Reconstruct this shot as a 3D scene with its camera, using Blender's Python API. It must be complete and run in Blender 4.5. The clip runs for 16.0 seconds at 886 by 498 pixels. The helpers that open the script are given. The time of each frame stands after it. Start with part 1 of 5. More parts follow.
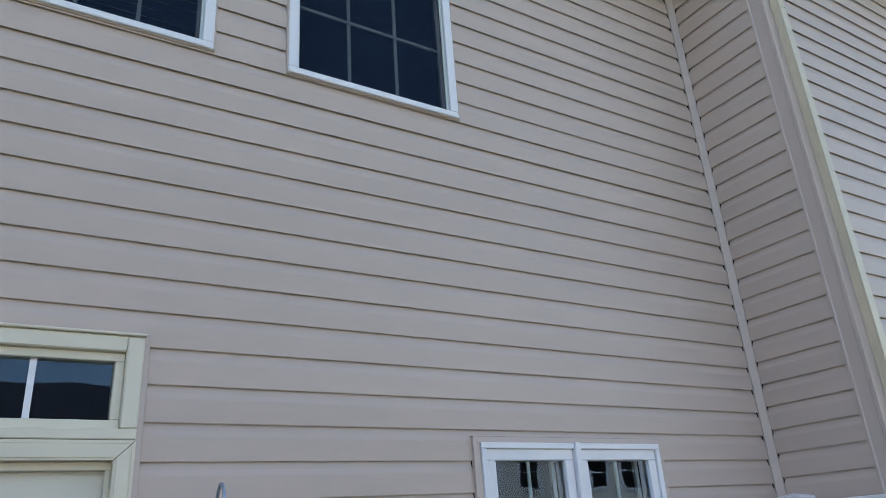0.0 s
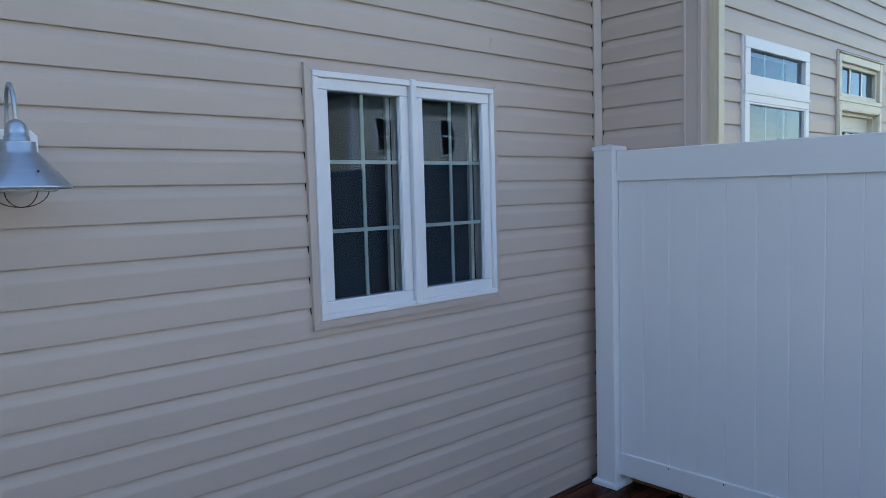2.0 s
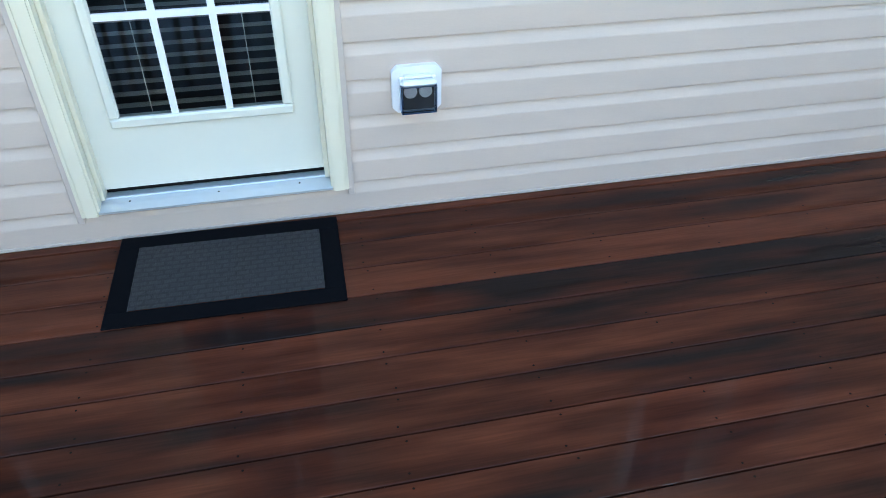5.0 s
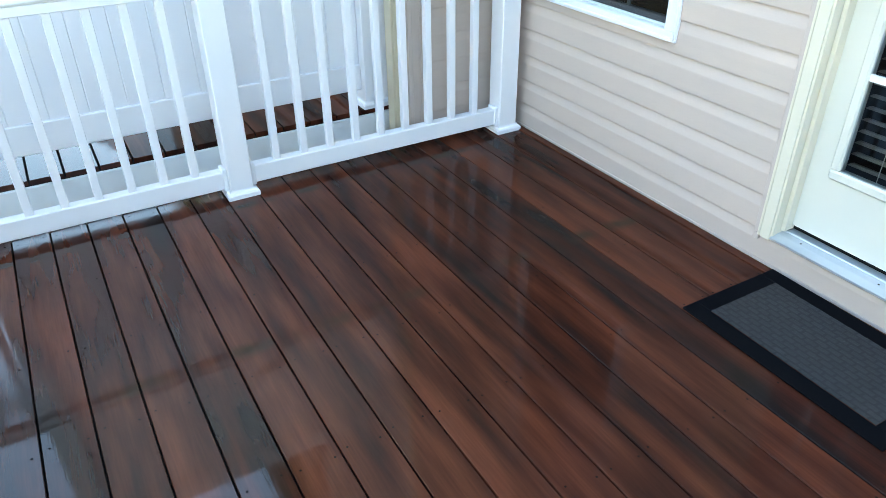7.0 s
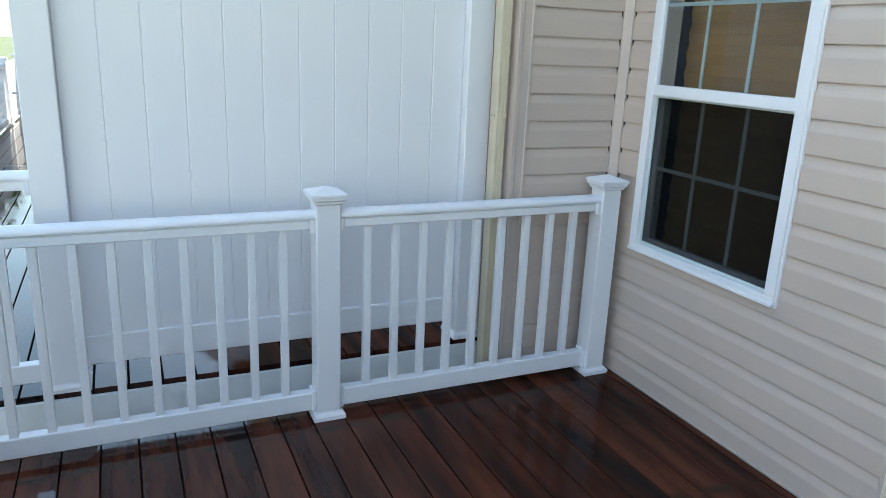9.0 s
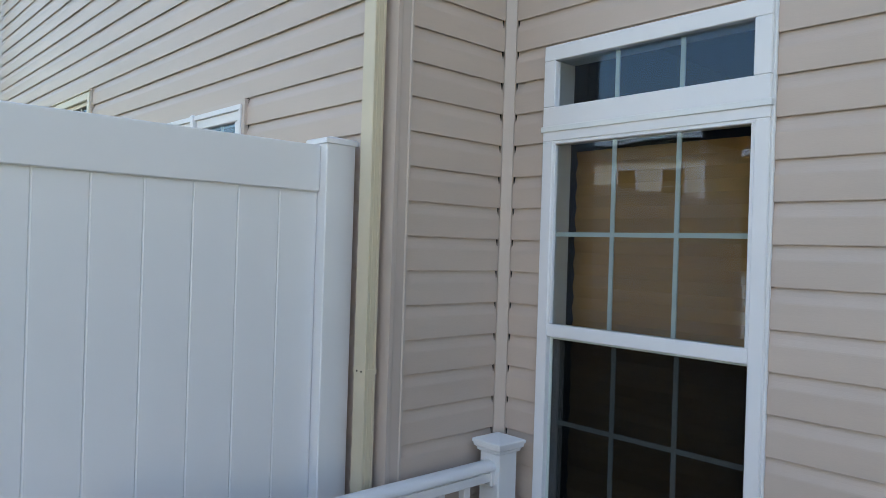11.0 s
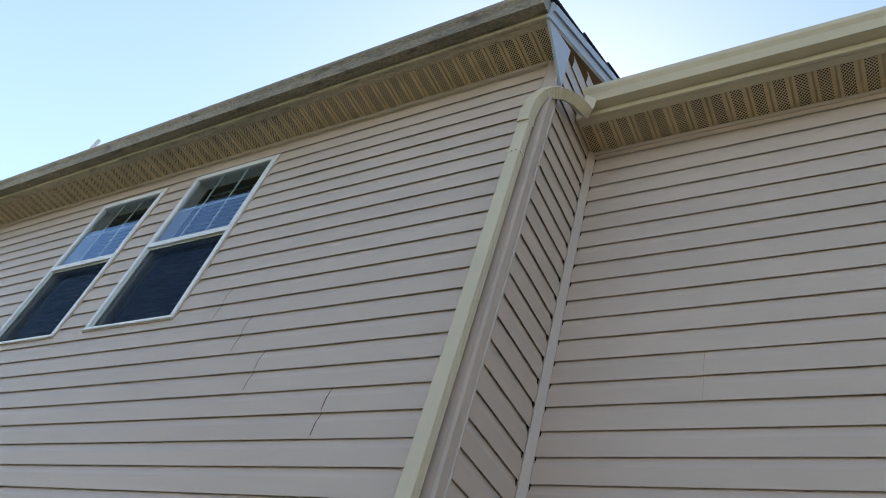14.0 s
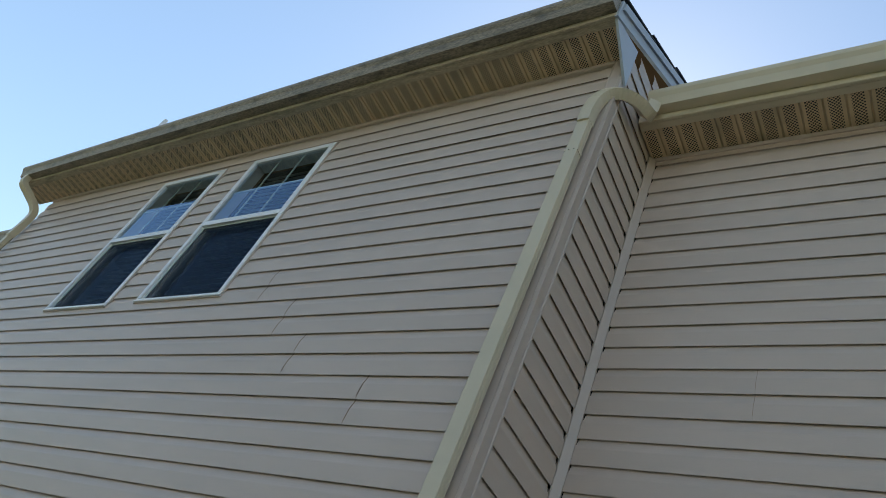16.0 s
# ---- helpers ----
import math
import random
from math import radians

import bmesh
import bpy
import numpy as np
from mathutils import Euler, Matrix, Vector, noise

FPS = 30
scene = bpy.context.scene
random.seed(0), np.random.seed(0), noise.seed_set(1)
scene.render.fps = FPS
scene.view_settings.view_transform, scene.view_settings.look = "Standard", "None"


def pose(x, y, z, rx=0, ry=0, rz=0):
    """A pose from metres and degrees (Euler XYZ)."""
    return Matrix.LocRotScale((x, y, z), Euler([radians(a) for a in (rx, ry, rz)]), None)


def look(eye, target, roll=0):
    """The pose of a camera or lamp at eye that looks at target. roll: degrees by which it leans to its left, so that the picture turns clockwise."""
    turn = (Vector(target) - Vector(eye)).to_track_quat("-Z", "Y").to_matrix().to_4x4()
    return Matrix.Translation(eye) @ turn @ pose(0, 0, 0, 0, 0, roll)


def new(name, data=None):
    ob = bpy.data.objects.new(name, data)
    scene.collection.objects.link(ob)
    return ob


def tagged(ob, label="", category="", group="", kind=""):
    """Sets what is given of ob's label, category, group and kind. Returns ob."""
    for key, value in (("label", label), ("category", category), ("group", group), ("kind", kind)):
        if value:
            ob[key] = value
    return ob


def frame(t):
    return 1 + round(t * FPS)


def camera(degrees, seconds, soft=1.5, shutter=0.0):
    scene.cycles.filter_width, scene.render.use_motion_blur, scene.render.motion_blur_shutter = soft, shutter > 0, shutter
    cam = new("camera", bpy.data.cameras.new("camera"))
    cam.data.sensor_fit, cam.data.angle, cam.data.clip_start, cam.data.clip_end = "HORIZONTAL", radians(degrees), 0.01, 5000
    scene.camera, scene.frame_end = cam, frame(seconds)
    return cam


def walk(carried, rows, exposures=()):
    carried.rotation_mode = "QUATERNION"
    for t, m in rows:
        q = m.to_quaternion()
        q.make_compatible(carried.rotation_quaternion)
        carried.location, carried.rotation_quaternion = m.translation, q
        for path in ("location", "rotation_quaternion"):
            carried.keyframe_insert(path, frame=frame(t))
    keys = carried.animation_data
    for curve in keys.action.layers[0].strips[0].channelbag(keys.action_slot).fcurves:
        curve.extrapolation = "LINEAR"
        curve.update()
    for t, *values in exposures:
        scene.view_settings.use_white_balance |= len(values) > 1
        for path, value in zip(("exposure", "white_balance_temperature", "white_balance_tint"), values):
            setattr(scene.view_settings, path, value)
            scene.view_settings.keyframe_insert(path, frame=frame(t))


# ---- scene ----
cam = camera(63.1, 16.0, soft=0.25)
EXPOSURES = [(0.0, 1.15, 6350, 13), (1.0, 1.08, 6250, 13), (2.0, 1.06, 5950, 10), (2.5, 1.24, 5800, 7), (3.0, 1.54, 5850, 6), (3.2, 1.67, 5850, 5), (5.3, 3.00, 6700, 0), (6.5, 3.22, 7000, 0),
             (8.2, 2.50, 7000, 2), (10.3, 1.53, 6750, 7), (11.5, 1.38, 7050, 11), (12.5, 1.34, 7300, 13), (13.0, 1.30, 7200, 13), (13.5, 1.16, 7000, 12), (14.0, 0.86, 6700, 11), (14.5, 0.58, 6650, 8), (16.0, 0.45, 6600, 5)]
PATH = [
    (0, (0.022, -2.583, 1.856), (1.026, -1.024, 2.607), -4.0),
    (0.5, (0.068, -2.563, 1.828), (1.151, -0.961, 2.338), -3.3),
    (1, (0.097, -2.544, 1.787), (1.23, -0.922, 2.08), -3.2),
    (1.5, (0.137, -2.546, 1.805), (1.352, -0.957, 1.845), -1.9),
    (2, (0.175, -2.542, 1.724), (1.52, -1.07, 1.569), -1.6),
    (2.5, (0.175, -2.536, 1.671), (1.499, -1.126, 1.16), -0.4),
    (3, (0.136, -2.476, 1.624), (1.4, -1.257, 0.667), 0.5),
    (5.3, (0.367, -2.141, 1.48), (0.371, -0.585, 0.224), -0.3),
    (5.5, (0.451, -2.109, 1.47), (0.185, -0.601, 0.184), -1.2),
    (6, (0.67, -2.084, 1.428), (-0.27, -0.793, 0.224), -0.5),
    (6.5, (0.848, -2.068, 1.478), (-0.459, -1.101, 0.313), -2.1),
    (7, (0.939, -2.155, 1.487), (-0.526, -1.312, 0.418), -0.5),
    (7.5, (1.019, -2.226, 1.513), (-0.563, -1.455, 0.562), 1.7),
    (8, (1.049, -2.252, 1.574), (-0.666, -1.555, 0.816), 0.8),
    (8.2, (1.043, -2.253, 1.583), (-0.709, -1.568, 0.904), 1.2),
    (10.3, (0.282, -2.276, 1.683), (-1.363, -1.184, 1.366), 2.1),
    (10.5, (0.195, -2.256, 1.737), (-1.41, -1.092, 1.47), 2.7),
    (11, (-0.064, -2.196, 1.737), (-1.537, -0.843, 1.734), 1.8),
    (11.5, (-0.278, -2.17, 1.752), (-1.468, -0.57, 1.902), 3.7),
    (12, (-0.502, -2.258, 1.814), (-1.369, -0.51, 2.253), 1.7),
    (12.5, (-0.57, -2.347, 1.893), (-1.273, -0.669, 2.722), 3.2),
    (13, (-0.613, -2.459, 1.92), (-1.256, -0.955, 3.071), 4.4),
    (13.5, (-0.641, -2.539, 1.956), (-1.465, -1.258, 3.252), 10.2),
    (14, (-0.672, -2.572, 1.933), (-1.681, -1.439, 3.237), 20.4),
    (14.5, (-0.687, -2.529, 1.94), (-1.862, -1.486, 3.178), 27.9),
    (15, (-0.697, -2.519, 1.943), (-1.881, -1.485, 3.18), 28.9),
    (15.5, (-0.7, -2.514, 1.95), (-1.869, -1.48, 3.2), 29.1),
    (16, (-0.685, -2.496, 1.949), (-1.816, -1.436, 3.212), 27.8),
]
walk(cam, [(t, look(eye, target, roll)) for t, eye, target, roll in PATH], exposures=EXPOSURES)

# ---------------------------------------------------------------- light
SUN_TURN, SUN_HEIGHT = radians(-32), radians(48)      # sun stands behind the house
world = bpy.data.worlds.new("sky")
scene.world = world
world.use_nodes = True
wn = world.node_tree
sky = wn.nodes.new("ShaderNodeTexSky")
sky.sky_type, sky.sun_disc = "NISHITA", False
sky.sun_elevation, sky.sun_rotation = SUN_HEIGHT, SUN_TURN
sky.air_density, sky.dust_density, sky.ozone_density = 1.25, 0.2, 0.0
background = wn.nodes["Background"]
background.inputs["Strength"].default_value = 0.15
wn.links.new(sky.outputs[0], background.inputs["Color"])
sun = new("sun", bpy.data.lights.new("sun", "SUN"))
sun.data.energy, sun.data.angle, sun.data.color = 5.0, radians(0.5), (1.0, 0.95, 0.87)
to_sun = Vector((math.sin(SUN_TURN) * math.cos(SUN_HEIGHT), math.cos(SUN_TURN) * math.cos(SUN_HEIGHT), math.sin(SUN_HEIGHT)))
sun.matrix_world = look(to_sun * 60, (0, 0, 0))


# ---------------------------------------------------------------- materials
def shader(name, color, rough=0.5, metal=0.0, vary=0.06, scale=3.0, bump=0.0, bump_scale=80.0, stain=0.0, stain_color=(0.1, 0.09, 0.07), random_tone=0.0, stretch=(1, 1, 1), rough_vary=0.1, spec=0.5, grain=0.0):
    """Painted or moulded surface: two scales of tone, fine relief, patches of wear in the gloss."""
    m = bpy.data.materials.new(name)
    m.use_nodes = True
    t, b = m.node_tree, m.node_tree.nodes["Principled BSDF"]
    n = t.nodes.new
    co = n("ShaderNodeTexCoord")
    mp = n("ShaderNodeMapping")
    mp.inputs["Scale"].default_value = stretch
    t.links.new(co.outputs["Object"], mp.inputs["Vector"])
    big, fine = n("ShaderNodeTexNoise"), n("ShaderNodeTexNoise")
    big.inputs["Scale"].default_value, big.inputs["Detail"].default_value = scale, 4
    fine.inputs["Scale"].default_value, fine.inputs["Detail"].default_value = bump_scale, 5
    for x in (big, fine):
        t.links.new(mp.outputs[0], x.inputs["Vector"])
    tone = n("ShaderNodeMapRange")
    tone.inputs["From Min"].default_value, tone.inputs["From Max"].default_value = 0.3, 0.7
    tone.inputs["To Min"].default_value, tone.inputs["To Max"].default_value = 1 - vary, 1 + vary
    t.links.new(big.outputs[0], tone.inputs["Value"])
    mul = n("ShaderNodeVectorMath")
    mul.operation = "SCALE"
    mul.inputs[0].default_value = color
    t.links.new(tone.outputs[0], mul.inputs["Scale"])
    out = mul.outputs[0]
    if grain:
        gm, gs = n("ShaderNodeMapRange"), n("ShaderNodeVectorMath")
        gm.inputs["From Min"].default_value, gm.inputs["From Max"].default_value = 0.3, 0.7
        gm.inputs["To Min"].default_value, gm.inputs["To Max"].default_value = 1 - grain, 1 + grain
        t.links.new(fine.outputs[0], gm.inputs["Value"])
        gs.operation = "SCALE"
        t.links.new(out, gs.inputs[0])
        t.links.new(gm.outputs[0], gs.inputs["Scale"])
        out = gs.outputs[0]
    if random_tone:
        info, rm, sc = n("ShaderNodeObjectInfo"), n("ShaderNodeMapRange"), n("ShaderNodeVectorMath")
        rm.inputs["To Min"].default_value, rm.inputs["To Max"].default_value = 1 - random_tone, 1 + random_tone
        t.links.new(info.outputs["Random"], rm.inputs["Value"])
        sc.operation = "SCALE"
        t.links.new(out, sc.inputs[0])
        t.links.new(rm.outputs[0], sc.inputs["Scale"])
        out = sc.outputs[0]
    if stain:
        dirt, ramp, mix = n("ShaderNodeTexNoise"), n("ShaderNodeMapRange"), n("ShaderNodeMix")
        dirt.inputs["Scale"].default_value, dirt.inputs["Detail"].default_value = 7, 8
        t.links.new(mp.outputs[0], dirt.inputs["Vector"])
        ramp.inputs["From Min"].default_value, ramp.inputs["From Max"].default_value, ramp.inputs["To Max"].default_value = 0.52, 0.75, stain
        t.links.new(dirt.outputs[0], ramp.inputs["Value"])
        mix.data_type = "RGBA"
        mix.inputs[7].default_value = (*stain_color, 1)
        t.links.new(ramp.outputs[0], mix.inputs[0])
        t.links.new(out, mix.inputs[6])
        out = mix.outputs[2]
    t.links.new(out, b.inputs["Base Color"])
    b.inputs["Metallic"].default_value = metal
    b.inputs["Specular IOR Level"].default_value = spec
    rr = n("ShaderNodeMapRange")
    rr.inputs["To Min"].default_value, rr.inputs["To Max"].default_value = max(0.02, rough - rough_vary), min(1, rough + rough_vary)
    t.links.new(fine.outputs[0], rr.inputs["Value"])
    t.links.new(rr.outputs[0], b.inputs["Roughness"])
    if bump:
        bp = n("ShaderNodeBump")
        bp.inputs["Strength"].default_value, bp.inputs["Distance"].default_value = 1.0, bump
        t.links.new(fine.outputs[0], bp.inputs["Height"])
        t.links.new(bp.outputs[0], b.inputs["Normal"])
    return m


def pane_material(name, tint, gloss=1.0, wave=0.0006):
    """Window glass: clear, tinted, with a mirror sheen that follows Fresnel and a slight wave."""
    m = bpy.data.materials.new(name)
    m.use_nodes = True
    t = m.node_tree
    n = t.nodes.new
    t.nodes.remove(t.nodes["Principled BSDF"])
    clear, shine, mix, fr = n("ShaderNodeBsdfTransparent"), n("ShaderNodeBsdfGlossy"), n("ShaderNodeMixShader"), n("ShaderNodeFresnel")
    clear.inputs["Color"].default_value = (*tint, 1)
    shine.inputs["Roughness"].default_value = 0.003
    # sheen coloured blue to imitate the reflection of a deeper blue sky
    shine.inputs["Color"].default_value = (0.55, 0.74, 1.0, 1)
    fr.inputs["IOR"].default_value = 1.5
    k = n("ShaderNodeMath")
    k.operation, k.use_clamp = "MULTIPLY", True
    k.inputs[1].default_value = gloss
    t.links.new(fr.outputs[0], k.inputs[0])
    t.links.new(k.outputs[0], mix.inputs[0])
    t.links.new(clear.outputs[0], mix.inputs[1])
    t.links.new(shine.outputs[0], mix.inputs[2])
    t.links.new(mix.outputs[0], t.nodes["Material Output"].inputs["Surface"])
    no, bp, co = n("ShaderNodeTexNoise"), n("ShaderNodeBump"), n("ShaderNodeTexCoord")
    no.inputs["Scale"].default_value, no.inputs["Detail"].default_value = 3.2, 1.0
    bp.inputs["Distance"].default_value = wave
    t.links.new(co.outputs["Object"], no.inputs["Vector"])
    t.links.new(no.outputs[0], bp.inputs["Height"])
    t.links.new(bp.outputs[0], shine.inputs["Normal"])
    return m


def screen_material(name, cover, tint=(0.005, 0.005, 0.005)):
    """Insect screen: a fine dark weave that lets part of the light through."""
    m = bpy.data.materials.new(name)
    m.use_nodes = True
    t = m.node_tree
    n = t.nodes.new
    b = t.nodes["Principled BSDF"]
    b.inputs["Base Color"].default_value, b.inputs["Roughness"].default_value = (*tint, 1), 0.9
    b.inputs["Specular IOR Level"].default_value = 0.05
    clear, mix = n("ShaderNodeBsdfTransparent"), n("ShaderNodeMixShader")
    mix.inputs[0].default_value = cover
    t.links.new(clear.outputs[0], mix.inputs[1])
    t.links.new(b.outputs[0], mix.inputs[2])
    t.links.new(mix.outputs[0], t.nodes["Material Output"].inputs["Surface"])
    return m


def deck_material(name, tone=1.0, rough=0.15, spec=0.17, marks=(), dry_from=None, film_from=None):
    """Capped composite boards: red-brown with long dark streaks, wet film of uneven gloss."""
    m = bpy.data.materials.new(name)
    m.use_nodes = True
    t, b = m.node_tree, m.node_tree.nodes["Principled BSDF"]
    n = t.nodes.new
    co, info, add = n("ShaderNodeTexCoord"), n("ShaderNodeObjectInfo"), n("ShaderNodeVectorMath")
    shift = n("ShaderNodeVectorMath")
    shift.operation = "SCALE"
    shift.inputs[0].default_value = (37, 11, 5)
    t.links.new(info.outputs["Random"], shift.inputs["Scale"])
    t.links.new(co.outputs["Object"], add.inputs[0])
    t.links.new(shift.outputs[0], add.inputs[1])
    def stretched(sx, sy, scale, detail):
        mp, no = n("ShaderNodeMapping"), n("ShaderNodeTexNoise")
        mp.inputs["Scale"].default_value = (sx, sy, 1)
        no.inputs["Scale"].default_value, no.inputs["Detail"].default_value = scale, detail
        t.links.new(add.outputs[0], mp.inputs["Vector"])
        t.links.new(mp.outputs[0], no.inputs["Vector"])
        return no
    broad, streak, grain = stretched(0.8, 4.5, 1.0, 3), stretched(1.1, 8, 1.5, 2.5), stretched(3, 60, 3.0, 4)
    ramp = n("ShaderNodeValToRGB")
    e = ramp.color_ramp.elements
    e[0].position, e[0].color = 0.37, (0.024 * tone, 0.0145 * tone, 0.0125 * tone, 1)
    e[1].position, e[1].color = 0.66, (0.180 * tone, 0.050 * tone, 0.026 * tone, 1)
    mid = e.new(0.5)
    mid.color = (0.080 * tone, 0.0235 * tone, 0.0135 * tone, 1)
    mixv = n("ShaderNodeMath")
    mixv.operation = "MULTIPLY_ADD"
    mixv.inputs[1].default_value = 0.55
    part2 = n("ShaderNodeMath")
    part2.operation = "MULTIPLY"
    part2.inputs[1].default_value = 0.45
    t.links.new(broad.outputs[0], part2.inputs[0])
    t.links.new(streak.outputs[0], mixv.inputs[0])
    t.links.new(part2.outputs[0], mixv.inputs[2])
    lean = n("ShaderNodeMath")
    lean.operation = "MULTIPLY_ADD"
    lean.inputs[1].default_value = 0.16
    t.links.new(info.outputs["Random"], lean.inputs[0])
    t.links.new(mixv.outputs[0], lean.inputs[2])
    off = n("ShaderNodeMath")
    off.operation = "SUBTRACT"
    off.inputs[1].default_value = 0.06
    t.links.new(lean.outputs[0], off.inputs[0])
    t.links.new(off.outputs[0], ramp.inputs[0])
    fibre, speck = n("ShaderNodeMapRange"), n("ShaderNodeVectorMath")
    fibre.inputs["From Min"].default_value, fibre.inputs["From Max"].default_value = 0.32, 0.68
    fibre.inputs["To Min"].default_value, fibre.inputs["To Max"].default_value = 0.88, 1.12
    t.links.new(grain.outputs[0], fibre.inputs["Value"])
    speck.operation = "SCALE"
    t.links.new(ramp.outputs[0], speck.inputs[0])
    t.links.new(fibre.outputs[0], speck.inputs["Scale"])
    out = speck.outputs[0]
    sepx, wob = n("ShaderNodeSeparateXYZ"), n("ShaderNodeTexNoise")
    wob.inputs["Scale"].default_value, wob.inputs["Detail"].default_value = 9.0, 4
    t.links.new(co.outputs["Object"], sepx.inputs[0])
    t.links.new(co.outputs["Object"], wob.inputs["Vector"])
    for place, width in marks:                 # dirt lines left where water dried
        s1, s2, s3, s4, s5, mx = n("ShaderNodeMath"), n("ShaderNodeMath"), n("ShaderNodeMath"), n("ShaderNodeMapRange"), n("ShaderNodeMath"), n("ShaderNodeMix")
        s1.operation, s1.inputs[1].default_value = "MULTIPLY_ADD", 0.05
        t.links.new(wob.outputs[0], s1.inputs[0])
        t.links.new(sepx.outputs[0], s1.inputs[2])
        s2.operation, s2.inputs[1].default_value = "SUBTRACT", place + 0.025
        t.links.new(s1.outputs[0], s2.inputs[0])
        s3.operation = "ABSOLUTE"
        t.links.new(s2.outputs[0], s3.inputs[0])
        s4.inputs["From Min"].default_value, s4.inputs["From Max"].default_value, s4.inputs["To Max"].default_value = width, width * 0.2, 0.9
        t.links.new(s3.outputs[0], s4.inputs["Value"])
        s5.operation, some = "MULTIPLY", n("ShaderNodeMapRange")
        some.inputs["From Min"].default_value, some.inputs["From Max"].default_value = 0.46, 0.60
        t.links.new(broad.outputs[0], some.inputs["Value"])
        t.links.new(s4.outputs[0], s5.inputs[0])
        t.links.new(some.outputs[0], s5.inputs[1])
        mx.data_type = "RGBA"
        mx.inputs[7].default_value = (0.035, 0.021, 0.012, 1)
        t.links.new(s5.outputs[0], mx.inputs[0])
        t.links.new(out, mx.inputs[6])
        out = mx.outputs[2]
    t.links.new(out, b.inputs["Base Color"])
    wet, wr = n("ShaderNodeTexNoise"), n("ShaderNodeMapRange")
    wet.inputs["Scale"].default_value, wet.inputs["Detail"].default_value = 2.3, 6
    t.links.new(co.outputs["Object"], wet.inputs["Vector"])
    wr.inputs["From Min"].default_value, wr.inputs["From Max"].default_value = 0.45, 0.55
    wr.inputs["To Min"].default_value, wr.inputs["To Max"].default_value = max(0.03, rough - 0.05), rough + 0.05
    t.links.new(wet.outputs[0], wr.inputs["Value"])
    t.links.new(wr.outputs[0], b.inputs["Roughness"])
    bp = n("ShaderNodeBump")
    b.inputs["Specular IOR Level"].default_value = spec
    if film_from is not None:                  # rain lies as a film out here, past the shelter of the eaves
        place, py, edge, film = n("ShaderNodeNewGeometry"), n("ShaderNodeSeparateXYZ"), n("ShaderNodeMath"), n("ShaderNodeMapRange")
        t.links.new(place.outputs["Position"], py.inputs[0])
        edge.operation, edge.inputs[1].default_value = "MULTIPLY_ADD", 1.2
        t.links.new(wet.outputs[0], edge.inputs[0])
        t.links.new(py.outputs[1], edge.inputs[2])
        film.inputs["From Min"].default_value, film.inputs["From Max"].default_value = film_from + 0.35, film_from + 1.0
        film.inputs["To Min"].default_value, film.inputs["To Max"].default_value = spec * 2.4, spec * 0.6
        t.links.new(edge.outputs[0], film.inputs["Value"])
        t.links.new(film.outputs[0], b.inputs["Specular IOR Level"])
    if dry_from is not None:                   # boards nearer the house than this have dried
        place, py, edge, dry = n("ShaderNodeNewGeometry"), n("ShaderNodeSeparateXYZ"), n("ShaderNodeMath"), n("ShaderNodeMapRange")
        t.links.new(place.outputs["Position"], py.inputs[0])
        edge.operation, edge.inputs[1].default_value = "MULTIPLY_ADD", 0.5
        t.links.new(wet.outputs[0], edge.inputs[0])
        t.links.new(py.outputs[1], edge.inputs[2])
        dry.inputs["From Min"].default_value, dry.inputs["From Max"].default_value = dry_from + 0.23, dry_from + 0.27
        dry.inputs["To Min"].default_value, dry.inputs["To Max"].default_value = spec, 0.02
        t.links.new(edge.outputs[0], dry.inputs["Value"])
        t.links.new(dry.outputs[0], b.inputs["Specular IOR Level"])
    bp.inputs["Distance"].default_value = 0.00005
    t.links.new(grain.outputs[0], bp.inputs["Height"])
    t.links.new(bp.outputs[0], b.inputs["Normal"])
    return m


def soffit_material(name):
    """Vented soffit: tan sheet with rows of small punched holes in every other rib."""
    m = shader(name, (0.62, 0.47, 0.30), 0.45, vary=0.08, stain=0.35, stain_color=(0.16, 0.14, 0.09))
    t, b = m.node_tree, m.node_tree.nodes["Principled BSDF"]
    n = t.nodes.new
    co, vo = n("ShaderNodeTexCoord"), n("ShaderNodeTexVoronoi")
    vo.inputs["Scale"].default_value, vo.inputs["Randomness"].default_value = 75, 0.0
    mp = n("ShaderNodeMapping")
    mp.inputs["Rotation"].default_value = (0, 0, 0.785)
    mp.inputs["Scale"].default_value = (1, 1, 0)
    t.links.new(co.outputs["Object"], mp.inputs["Vector"])
    t.links.new(mp.outputs[0], vo.inputs["Vector"])
    hole = n("ShaderNodeMath")
    hole.operation, hole.inputs[1].default_value = "LESS_THAN", 0.37
    t.links.new(vo.outputs["Distance"], hole.inputs[0])
    sep, wave, band, both = n("ShaderNodeSeparateXYZ"), n("ShaderNodeMath"), n("ShaderNodeMath"), n("ShaderNodeMath")
    t.links.new(co.outputs["Object"], sep.inputs[0])
    wave.operation, wave.inputs[1].default_value = "PINGPONG", 0.05325
    t.links.new(sep.outputs[0], wave.inputs[0])
    band.operation, band.inputs[1].default_value = "LESS_THAN", 0.030
    t.links.new(wave.outputs[0], band.inputs[0])
    both.operation = "MULTIPLY"
    t.links.new(hole.outputs[0], both.inputs[0])
    t.links.new(band.outputs[0], both.inputs[1])
    mix = n("ShaderNodeMix")
    mix.data_type = "RGBA"
    mix.inputs[7].default_value = (0.03, 0.028, 0.02, 1)
    t.links.new(b.inputs["Base Color"].links[0].from_socket, mix.inputs[6])
    t.links.new(both.outputs[0], mix.inputs[0])
    t.links.new(mix.outputs[2], b.inputs["Base Color"])
    return m


